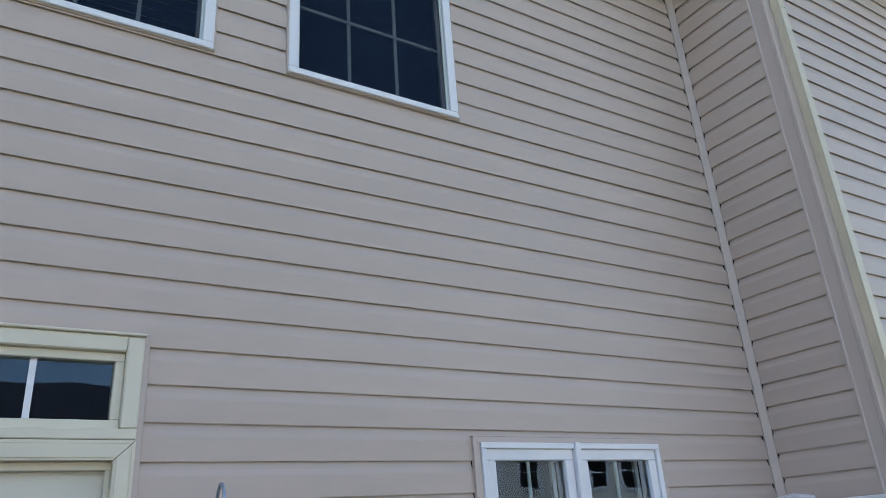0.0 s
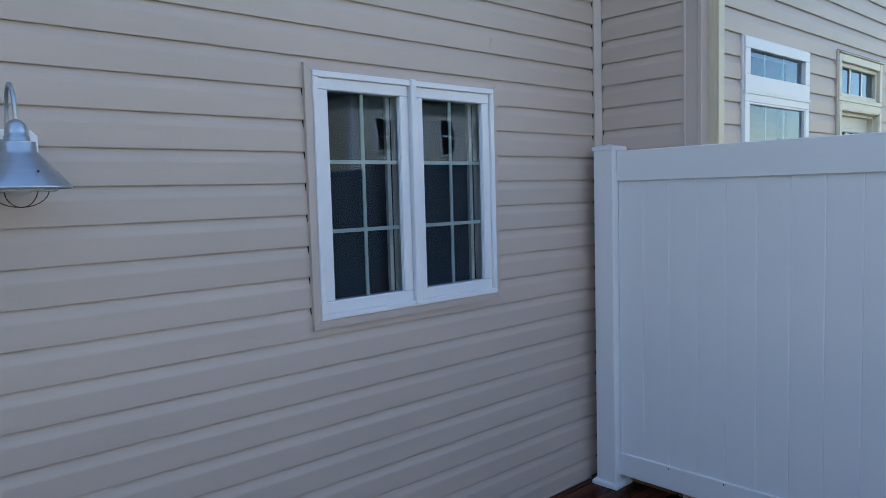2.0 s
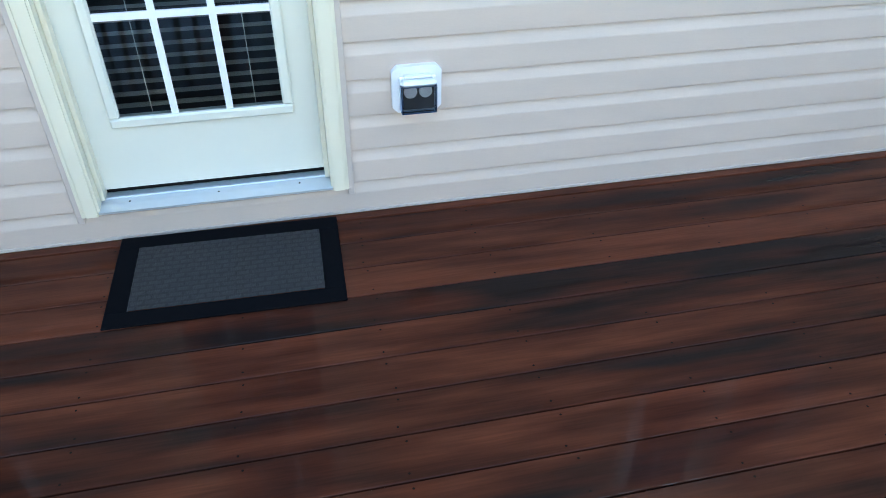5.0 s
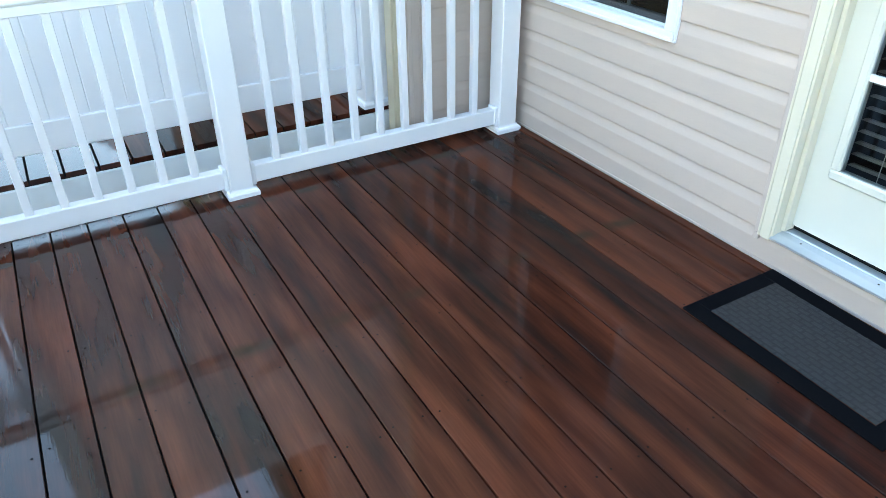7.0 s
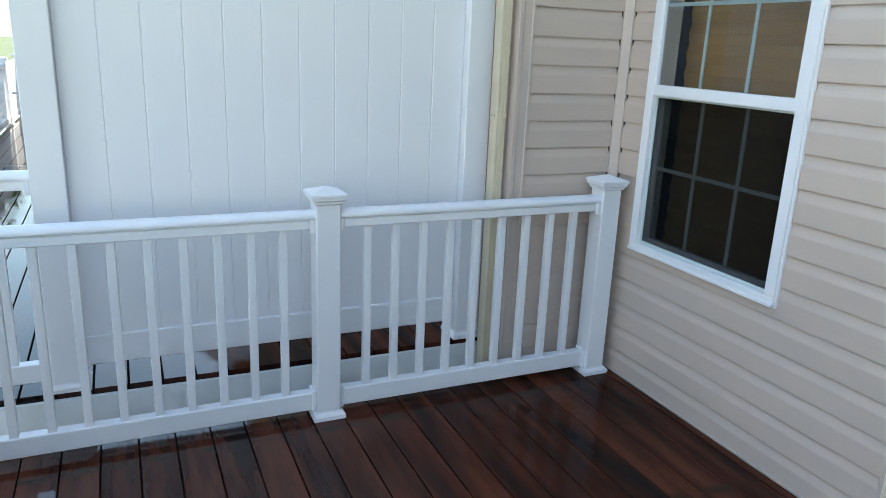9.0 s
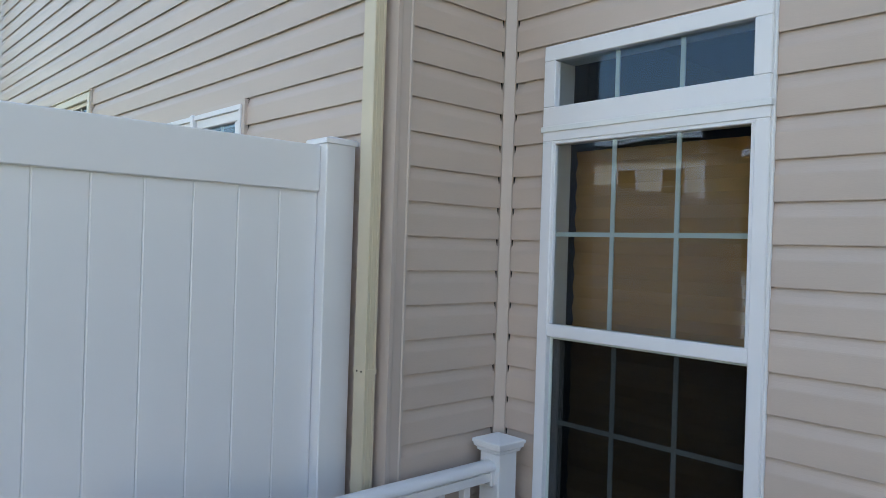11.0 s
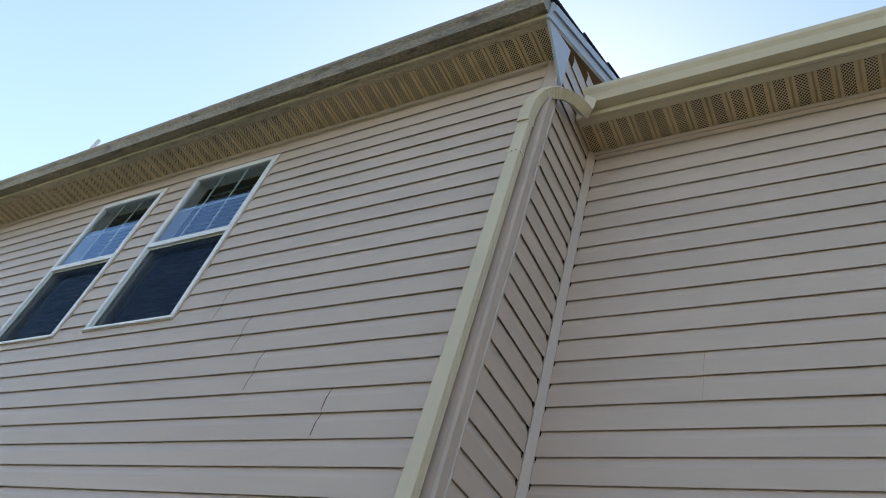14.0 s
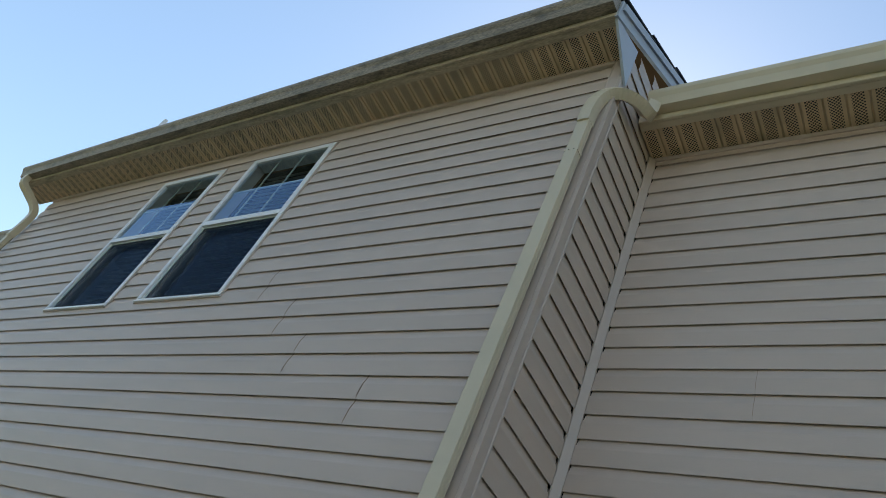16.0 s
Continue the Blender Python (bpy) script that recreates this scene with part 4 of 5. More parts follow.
# rake boards on the neighbour's gable edge
rk = extrude([(Y_N - 0.02, TOP_N - 0.02), (Y_N - 0.02, TOP_N + 0.15), (4.4, TOP_N + 0.15 + (4.42 - Y_N) * SLOPE), (4.4, TOP_N - 0.02 + (4.42 - Y_N) * SLOPE)], LEFT + 0.022, LEFT + 0.044)
tagged(part("rake_board", rk, RAKE), "white rake board along the gable edge", "trim", kind="structure")
rk2 = extrude([(Y_N, TOP_N + 0.075), (Y_N, TOP_N + 0.142), (4.4, TOP_N + 0.142 + (4.4 - Y_N) * SLOPE), (4.4, TOP_N + 0.075 + (4.4 - Y_N) * SLOPE)], LEFT + 0.044, LEFT + 0.058)
tagged(part("rake_moulding", rk2, RAKE), "narrow white moulding on the rake board", "trim", kind="structure")
rk3 = extrude([(Y_N, TOP_N - 0.01), (WALL_N + 0.02, TOP_N - 0.25), (WALL_N + 0.02, TOP_N + 0.12), (Y_N, TOP_N)], LEFT + 0.018, LEFT + 0.034)
tagged(part("eave_return", rk3, RAKE), "white triangular return closing the eave", "trim", kind="structure")


pipe = part("vent_pipe", turned([(0.0, 0.0), (0.024, 0.0), (0.022, 0.92), (0.018, 0.925), (0.018, 0.86), (0.0, 0.86)], 20), WHITE, smooth=False)
pipe.location = (-7.70, -0.62, 6.02)
tagged(pipe, "white plastic vent pipe standing above the neighbour's eave", "pipe")
part("flashing", turned([(0.09, -0.03), (0.09, 0.02), (0.040, 0.09), (0.0245, 0.10)], 20, closed=False), SLATE, pipe)


# ---------------------------------------------------------------- downspouts
def downspout(name, x, y, z_top, z_low, elbow, label, size=(0.034, 0.022)):
    """Corrugated rectangular pipe with jointed lengths and a swan-neck to the gutter outlet."""
    ds = holder(name, Matrix(), label, "downspout", kind="structure")
    w, d = size
    ribs = [(-w, -d), (-w + 0.003, -d - 0.002), (w - 0.003, -d - 0.002), (w, -d)]
    for k in range(2):                             # ribbed flanks
        c = -d + (k + 0.5) * d
        ribs += [(w, c - d * 0.16), (w - 0.002, c - d * 0.08), (w - 0.002, c + d * 0.08), (w, c + d * 0.16)]
    ribs += [(w, d), (-w, d)]
    for k in range(2):
        c = d - (k + 0.5) * d
        ribs += [(-w, c + d * 0.16), (-w + 0.002, c + d * 0.08), (-w + 0.002, c - d * 0.08), (-w, c - d * 0.16)]
    cuts = [z_low, 1.285, 4.79, z_top]
    for i, (a, b) in enumerate(zip(cuts, cuts[1:])):
        k = 1.0 + 0.02 * (i % 2)
        part("pipe_length", extrude([(x + p * k, y + q * k) for p, q in ribs], a, b + 0.03 if i < 2 else b, "z"), SPOUT, ds)
    for z in (1.292, 4.79):
        part("joint_band", extrude([(x + p * 1.10, y + q * 1.13) for p, q in ((-w, -d), (w, -d), (w, d), (-w, d))], z - 0.012, z + 0.006, "z"), SPOUT, ds)
        for sx in (-0.012, 0.014):
            part("rivet", turned([(0.0, 0.0), (0.004, 0.0), (0.003, 0.002), (0.0, 0.003)], 8), DARK_METAL, ds).matrix_local = Matrix.Translation((x + sx, y - d * 1.13 - 0.0005, z - 0.003)) @ Matrix.Rotation(radians(90), 4, "X")
    crimps = [0.955 if i % 2 and len(elbow) * 0.2 < i < len(elbow) * 0.85 else 1.0 for i in range(len(elbow))]
    e = max(d, 0.033)
    part("elbow", swept(elbow, [(-w, -e), (-w * 0.4, -e * 1.06), (w * 0.4, -e * 1.06), (w, -e), (w * 1.04, 0), (w, e), (-w, e), (-w * 1.04, 0)], crimps), SPOUT, ds)
    return ds


def bend(points, steps=8):
    """A smooth path through the corners given (Catmull-Rom)."""
    p = [Vector(q) for q in points]
    p = [p[0] * 2 - p[1]] + p + [p[-1] * 2 - p[-2]]
    out = []
    for i in range(1, len(p) - 2):
        for j in range(steps):
            t = j / steps
            out.append(0.5 * ((2 * p[i]) + (p[i + 1] - p[i - 1]) * t + (2 * p[i - 1] - 5 * p[i] + 4 * p[i + 1] - p[i + 2]) * t * t + (3 * p[i] - p[i - 1] - 3 * p[i + 1] + p[i + 2]) * t ** 3))
    return out + [p[-2]]


DS_Y = WALL_N - 0.064
DX = LEFT - 0.064
downspout("downspout_left", DX, DS_Y, 5.06, 0.02, bend([(DX, DS_Y, 5.04), (DX, DS_Y, 5.15), (DX + 0.016, DS_Y + 0.01, 5.27), (DX + 0.058, DS_Y + 0.035, 5.355), (DX + 0.115, DS_Y + 0.08, 5.395), (DX + 0.165, DS_Y + 0.15, 5.41), (DX + 0.185, DS_Y + 0.22, 5.42), (DX + 0.185, DS_Y + 0.27, 5.46), (DX + 0.185, DS_Y + 0.285, 5.57)]), "cream aluminium downspout with a swan-neck from the gutter")
RX, RY = RIGHT + 0.094, WALL_R - 0.050
downspout("downspout_right", RX, RY, 5.12, 0.06, bend([(RX, RY, 5.10), (RX, RY, 5.22), (RX - 0.06, RY + 0.015, 5.33), (RX - 0.14, RY + 0.10, 5.40), (RX - 0.20, RY + 0.20, 5.43), (RIGHT - 0.13, Y_H - 0.075, 5.48), (RIGHT - 0.13, Y_H - 0.07, 5.56)]), "cream aluminium downspout at the corner post", (0.031, 0.025))
downspout("downspout_far", N_LEFT + 0.06, DS_Y, 5.12, 0.02, bend([(N_LEFT + 0.06, DS_Y, 5.10), (N_LEFT + 0.06, DS_Y, 5.40), (N_LEFT + 0.04, DS_Y - 0.05, 5.51), (N_LEFT - 0.04, DS_Y - 0.15, 5.60), (N_LEFT - 0.10, Y_N - 0.05, 5.68), (N_LEFT - 0.10, Y_N - 0.06, 5.79)]), "cream downspout at the far end of the wall")

# ---------------------------------------------------------------- ground
tagged(part("ground", boxes([(-220, -220, -1.3, 220, 220, -1.1)]), GRASS), "mown lawn behind the row of houses", "ground", kind="structure")


# ---------------------------------------------------------------- decks
def deck(name, x0, x1, y_wall, y_front, z, material, label, rim, screws=True, w=0.1347):
    """Boards along the house on a skirted frame, each board a piece with eased edges."""
    d = holder(name, Matrix.Translation((0, 0, z)), label, "deck", kind="structure")
    pitch, count = 0.1390, 0
    y = y_wall - 0.060
    rng = random.Random(7)
    strip = extrude([(y_wall - 0.0585, -0.025), (y_wall - 0.0585, 0.004), (y_wall - 0.0565, 0.006), (y_wall - 0.026, 0.006), (y_wall - 0.026, -0.025)], x0, x1)
    part("edge_board", strip, material, d)
    sec = [(0, -0.0022), (0.0018, 0), (w - 0.0018, 0), (w, -0.0022), (w, -0.022), (0, -0.022)]
    shared = None
    while y - w > y_front:
        if shared is None:
            shared = part("deck_board", extrude([(-a, b) for a, b in sec], x0, x1), material, d)
            board = shared
        else:
            board = new("deck_board", shared.data)
            board.parent = d
        board.location = (0, y, -0.0006 * rng.random())
        y -= pitch
        count += 1
    y_end = y + pitch - w
    # added black sheet, stands in for the darkness below the open joints
    part("joint_shade_sheet", boxes([(x0 + 0.004, y_end + 0.004, -0.030, x1 - 0.004, y_wall - 0.062, -0.0225)]), BLACK, d)
    part("joists", boxes([(x0 + 0.05 + i * 0.406, y_end + 0.03, -0.20, x0 + 0.09 + i * 0.406, y_wall - 0.03, -0.031) for i in range(int((x1 - x0 - 0.1) / 0.406) + 1)]), BLACK, d)
    part("rim_board", boxes([(x0 - 0.022, y_end - 0.02, -0.30, x0 - 0.001, y_wall - 0.03, -0.002), (x0, y_end - 0.022, -0.30, x1, y_end - 0.001, -0.002), (x1 + 0.001, y_end - 0.02, -0.30, x1 + 0.022, y_wall - 0.03, -0.026)]), rim, d)
    bm = boxes([(x, q, -1.2, x + 0.12, q + 0.12, -0.2) for x in (x0 + 0.1, (x0 + x1) / 2, x1 - 0.25) for q in (y_end + 0.2, y_wall - 0.5)])
    part("support_post", bm, rim, d)
    if screws:
        bm = bmesh.new()
        for i in range(int((x1 - x0 - 0.1) / 0.406) + 1):
            for j in range(count):
                for off in (0.022, w - 0.022):
                    m = Matrix.Translation((x0 + 0.07 + i * 0.406 + rng.uniform(-0.012, 0.012), y_wall - 0.060 - j * pitch - off + rng.uniform(-0.004, 0.004), 0.0002))
                    bmesh.ops.create_circle(bm, cap_ends=True, radius=0.0036, segments=6, matrix=m)
        tagged(part("screw_heads", bm, SCREW, d), kind="stuff")
    return d


deck("deck_floor", LEFT + 0.03, RIGHT + 0.095, 0.0, -3.05, 0.0, DECK, "wet red-brown composite deck boards with dark streaks", WHITE_OLD)
deck("deck_floor_left", -8.2, -2.27, WALL_N, -3.75, 0.13, DECK_GREY, "neighbour's wet brown composite deck", WHITE_OLD, screws=False, w=0.1315)
deck("deck_floor_far", -14.1, -8.24, 0.0, -3.85, 0.13, DECK_GREY, "wet brown deck of the next house along", WHITE_OLD, screws=False)
deck("deck_floor_right", RIGHT + 0.145, 9.6, WALL_R, -3.75, 0.05, DECK_DULL, "deck of the house next door behind the fence", DECK_DULL, screws=False)


# ---------------------------------------------------------------- railings
def post_parts(thing, x, y, z, h, w=0.102, cap="ogee"):
    p = part("post", boxes([(x - w / 2, y - w / 2, z + 0.004, x + w / 2, y + w / 2, z + h)], 0.004), WHITE, thing)
    s = 0.019
    part("post_skirt", extrude([(-w / 2 - s, -w / 2 - s), (w / 2 + s, -w / 2 - s), (w / 2 + s, w / 2 + s), (-w / 2 - s, w / 2 + s)], 0, 0.018, "z"), WHITE, p).location = (x, y, z)
    bm = bmesh.new()
    rows = [(w / 2 + s - 0.002, 0.018), (w / 2 + s - 0.006, 0.026), (w / 2 + 0.006, 0.030), (w / 2 + 0.003, 0.038)]
    ring_body(bm, rows)
    part("skirt_moulding", bm, WHITE, p).location = (x, y, z)
    bm = bmesh.new()
    if cap == "ogee":
        rows = [(w / 2 + 0.002, -0.028), (w / 2 + 0.008, -0.024), (w / 2 + 0.010, -0.014), (w / 2 + 0.018, -0.008), (w / 2 + 0.019, 0.004), (w / 2 + 0.023, 0.006), (w / 2 + 0.023, 0.016), (w / 2 + 0.018, 0.020), (0.0, 0.042)]
    else:
        rows = [(w / 2 + 0.003, -0.014), (w / 2 + 0.006, -0.012), (w / 2 + 0.006, 0.004), (w / 2 + 0.002, 0.008), (0.0, 0.024)]
    ring_body(bm, rows)
    part("post_cap", bm, WHITE, thing).location = (x, y, z + h)
    return p


def ring_body(bm, rows):
    """Square rings of half-width and height, joined into a moulded body."""
    rings = [[bm.verts.new((a * r, b * r, z)) for a, b in ((-1, -1), (1, -1), (1, 1), (-1, 1))] for r, z in rows]
    for p, q in zip(rings, rings[1:]):
        for i in range(4):
            bm.faces.new((p[i], p[(i + 1) % 4], q[(i + 1) % 4], q[i]))
    bm.faces.new(rings[0][::-1])
    bmesh.ops.remove_doubles(bm, verts=bm.verts, dist=1e-6)
    bmesh.ops.recalc_face_normals(bm, faces=bm.faces)


HALF_RAIL = [(0.027, -0.003), (0.030, 0.0), (0.030, 0.031), (0.025, 0.033), (0.025, 0.037), (0.034, 0.038), (0.0366, 0.042), (0.0370, 0.047), (0.0358, 0.053), (0.0325, 0.059), (0.0270, 0.0645), (0.0190, 0.069), (0.0095, 0.0718)]
TOP_RAIL = HALF_RAIL + [(0.0, 0.0728)] + [(-a, b) for a, b in HALF_RAIL[::-1]]


def railing(name, start, way, length, z, posts, label, group="", gaps=0.125, low=0.040, bare=False):
    """White vinyl railing along a line: posts at the distances given, square balusters between them."""
    turn = math.atan2(way[1], way[0])
    r = holder(name, Matrix.Translation((*start, z)) @ Matrix.Rotation(turn, 4, "Z"), label, "railing", group)
    for p in posts[1 if bare else 0:]:
        post_parts(r, p, 0, 0, 0.984)
    for a, b in zip(posts, posts[1:]):
        a, b = a + 0.051, b - 0.051
        part("top_rail", extrude([(p, 0.857 + q) for p, q in TOP_RAIL], a, b), WHITE, r)
        part("bottom_rail", boxes([(a, -0.026, low, b, 0.026, low + 0.082)], 0.004), WHITE, r)
        for e, s in ((a, 1), (b, -1)):
            part("rail_bracket", boxes([(min(e, e + s * 0.022), -0.034, 0.835, max(e, e + s * 0.022), 0.034, 0.90)], 0.004), WHITE, r)
            part("rail_bracket", boxes([(min(e, e + s * 0.020), -0.032, low - 0.008, max(e, e + s * 0.020), 0.032, low + 0.095)], 0.004), WHITE, r)
        n = round((b - a) / gaps)
        first = None
        for i in range(1, n):
            x = a + (b - a) * i / n
            if first is None:
                first = part("baluster", boxes([(-0.016, -0.016, low + 0.080, 0.016, 0.016, 0.862)], 0.002), WHITE, r)
                ob = first
            else:
                ob = new("baluster", first.data)
                ob.parent = r
            ob.location = (x, 0, 0)
    return r


RAIL_X = -1.968
railing("railing", (RAIL_X, -0.120), (0, -1), 2.9, 0.0, [0.0, 1.393, 2.762], "white vinyl deck railing with square balusters and moulded post caps", "deck railings")
railing("railing", (RAIL_X, -2.882), (1, 0), 5.5, 0.0, [0.0, 1.82, 3.64, 5.48], "white vinyl railing along the front of the deck", "deck railings", bare=True)
railing("railing", (-2.34, -2.545), (0, -1), 1.2, 0.13, [0.0, 1.145], "white vinyl side railing on the neighbour's deck", "deck railings", bare=True)
railing("railing", (-2.34, -3.69), (-1, 0), 5.8, 0.13, [0.0, 1.93, 3.86, 5.79], "white vinyl front railing on the neighbour's deck", "deck railings")
railing("railing", (-8.3, -3.80), (-1, 0), 5.8, 0.13, [0.0, 1.9, 3.8, 5.7], "white vinyl railing on the deck of the next house along", "deck railings", gaps=0.105)


# ---------------------------------------------------------------- privacy fences
def privacy_fence(name, x, ys, z, face, h, label, low=0.075):
    """White tongue-and-groove vinyl panels between square posts, along y. face: the side with the deeper grooves."""
    f = holder(name, Matrix.Translation((x, 0, z)), label, "fence", "privacy fences")
    w = 0.127
    for y in ys:
        post_parts(f, 0, y, 0, h - 0.016, w, "flat")
    for a, b in zip(ys, ys[1:]):
        lo, hi = min(a, b) + w / 2, max(a, b) - w / 2
        part("bottom_rail", boxes([(-0.025, lo, low, 0.025, hi, low + 0.130)], 0.004), WHITE, f)
        part("top_rail", boxes([(-0.025, lo, h - 0.205, 0.025, hi, h - 0.035)], 0.004), WHITE, f)
        count = round((hi - lo) / 0.158)
        board = (hi - lo) / count
        shared = None
        for i in range(count):
            if shared is None:
                bm = extrude([(-0.011, 0.0034), (-0.0086, 0.0004), (0.0086, 0.0004), (0.011, 0.0034), (0.011, board - 0.0048), (0.0086, board - 0.0018), (-0.0086, board - 0.0018), (-0.011, board - 0.0048)], low + 0.128, h - 0.20, "z")
                shared = part("fence_board", bm, WHITE, f)
                ob = shared
            else:
                ob = new("fence_board", shared.data)
                ob.parent = f
            ob.location = (0, lo + i * board, 0)
        part("groove_backing", boxes([(-0.0080, lo + 0.002, low + 0.10, 0.0080, hi - 0.002, h - 0.18)]), WHITE, f)
        if face < 0:
            bm = bmesh.new()
            for i in range(1, count, 2):
                box(bm, face * 0.0255, lo + i * board - 0.004, low + 0.112, face * 0.0265, lo + i * board + 0.002, low + 0.120)
            part("weep_slot", bm, BLACK, f)
    return f


privacy_fence("privacy_fence", 3.660, [-0.147, -1.997, -2.95], 0.0, -1, 1.965, "white vinyl privacy fence standing on the deck beside the wall")
privacy_fence("privacy_fence", -2.345, [-0.681, -2.53], 0.13, 1, 2.004, "white vinyl privacy fence on the edge of the neighbour's deck", low=0.087)
privacy_fence("privacy_fence", -8.13, [-0.70, -2.3], 0.13, 1, 2.0, "white vinyl privacy fence at the far side of the next deck")
privacy_fence("privacy_fence", -14.0, [-0.10, -1.9, -3.65], 0.13, 1, 2.0, "white vinyl privacy fence beyond the last deck")


# ---------------------------------------------------------------- wall lamp
def wall_lamp(x, z):
    lamp = holder("wall_lamp", Matrix.Translation((x, 0, z)), "galvanised steel gooseneck wall lamp with a flared shade", "lamp")
    # mounting block on the siding, with clipped corners
    o = [(-0.072, -0.088), (0.072, -0.088), (0.090, -0.070), (0.090, 0.070), (0.072, 0.088), (-0.072, 0.088), (-0.090, 0.070), (-0.090, -0.070)]
    part("mounting_block", extrude(o, -0.036, -0.004, "y"), WHITE_OLD, lamp, "pale plastic mounting block").location = (0, 0, -0.016)
    part("back_plate", turned([(0.0, 0.0), (0.064, 0.0), (0.064, 0.008), (0.056, 0.016), (0.030, 0.026), (0.0, 0.030)], 28), GALVANISED, lamp, smooth=True).matrix_local = Matrix.Translation((0, -0.036, -0.022)) @ Matrix.Rotation(radians(90), 4, "X")
    y = -0.185
    arc = bend([(0.0, -0.05, 0.0), (0.0, -0.072, 0.05), (0.0, -0.085, 0.122), (0.0, -0.105, 0.173), (0.0, -0.135, 0.194), (0.0, -0.165, 0.178), (0.0, y, 0.132), (0.0, y, 0.075)], 6)
    part("gooseneck", swept(arc, circle(0.006, 10)), GALVANISED, lamp, smooth=True)
    body = [(0.006, 0.088), (0.018, 0.083), (0.026, 0.072), (0.030, 0.054), (0.031, 0.040), (0.034, 0.038), (0.034, 0.028), (0.036, 0.025), (0.038, 0.022), (0.036, 0.020)]
    part("cap", turned([(0.0, 0.090)] + body + [(0.0, 0.020)], 28), GALVANISED, lamp, smooth=True).location = (0, y, 0)
    shade = [(r * 0.97, h) for r, h in [(0.048, 0.022), (0.050, 0.018), (0.050, -0.004), (0.060, -0.014), (0.100, -0.062), (0.138, -0.104), (0.141, -0.110), (0.138, -0.112), (0.098, -0.068), (0.056, -0.018), (0.046, -0.008), (0.046, 0.018)]]
    sh = turned(shade + [shade[0]], 40, closed=False)
    part("shade", sh, GALVANISED, lamp, "flared shade with a rolled rim", smooth=True).location = (0, y, 0)
    part("shade_top", turned([(0.0, 0.0235), (0.048, 0.0225), (0.048, 0.018), (0.0, 0.017)], 28), GALVANISED, lamp).location = (0, y, 0)
    part("reflector_rim", turned([(0.090, -0.1105), (0.096, -0.108), (0.096, -0.120), (0.090, -0.120), (0.090, -0.1105)], 32, closed=False), WHITE_OLD, lamp, "white inner collar", smooth=True).location = (0, y, 0)
    part("bulb", turned([(0.0, -0.03), (0.016, -0.03), (0.018, -0.055), (0.030, -0.085), (0.032, -0.105), (0.022, -0.126), (0.0, -0.134)], 20), WHITE, lamp, smooth=True).location = (0, y, 0)
    for k in range(2):
        a = k * math.pi / 2 + 0.3
        hoop = [(math.cos(a) * 0.086 * math.cos(t), y + math.sin(a) * 0.086 * math.cos(t), -0.112 - 0.052 * math.sin(t)) for t in [math.pi * i / 14 for i in range(15)]]
        part("cage_wire", swept(hoop, circle(0.0015, 6)), DARK_METAL, lamp, "dark guard wire")
    for a in (-1.35, 0.2, 2.9):
        r, h = 0.108, -0.066
        part("thumb_screw", turned([(0.0, 0.0), (0.003, 0.0), (0.003, 0.005), (0.0, 0.006)], 8), DARK_METAL, lamp).matrix_local = Matrix.Translation((math.cos(a) * r, y + math.sin(a) * r, h)) @ Matrix.Rotation(a, 4, "Z") @ Matrix.Rotation(radians(55), 4, "Y")
    return lamp


wall_lamp(0.688, 1.880)


# ---------------------------------------------------------------- outlet with bubble cover
def outlet(x, z):
    o = holder("outdoor_outlet", Matrix.Translation((x, 0, z)), "white outdoor outlet with a clear in-use cover on the siding", "outlet")
    a, b, c = 0.082, 0.080, 0.018
    part("mounting_block", extrude([(-a + c, -b), (a - c, -b), (a, -b + c), (a, b - c), (a - c, b), (-a + c, b), (-a, b - c), (-a, -b + c)], -0.032, -0.004, "y"), WHITE, o)
    part("cover_base", boxes([(-0.061, -0.046, -0.070, 0.061, -0.032, 0.048)], 0.004), WHITE_OLD, o)
    # thin dark plate on the face of the cover base
    part("socket_plate", boxes([(-0.054, -0.0475, -0.064, 0.054, -0.0462, 0.026)]), SLATE_DARK, o, "flat dark plate behind the sockets")
    part("lid_hood", boxes([(-0.060, -0.082, 0.026, 0.060, -0.047, 0.046)], 0.010), WHITE_OLD, o, "pale hood of the cover")
    for s in (-1, 1):
        part("socket", turned([(0.0, 0.0), (0.022, 0.0), (0.022, 0.006), (0.019, 0.010), (0.0, 0.010)], 20), WHITE, o).matrix_local = Matrix.Translation((s * 0.025, -0.0478, 0.000)) @ Matrix.Rotation(radians(90), 4, "X")
    lid = frame_ring(bmesh.new(), -0.059, 0.059, -0.068, 0.030, 0.006, -0.078, -0.046, bevel=0.002)
    part("lid_frame", lid, CLEAR_LID, o, "clear smoky lid")
    part("lid_face", boxes([(-0.057, -0.080, -0.066, 0.057, -0.077, 0.029)], 0.001), CLEAR_LID, o)
    part("hinge", boxes([(-0.045, -0.058, 0.047, 0.045, -0.036, 0.056)], 0.003), WHITE_OLD, o)
    return o


outlet(0.683, 0.470)


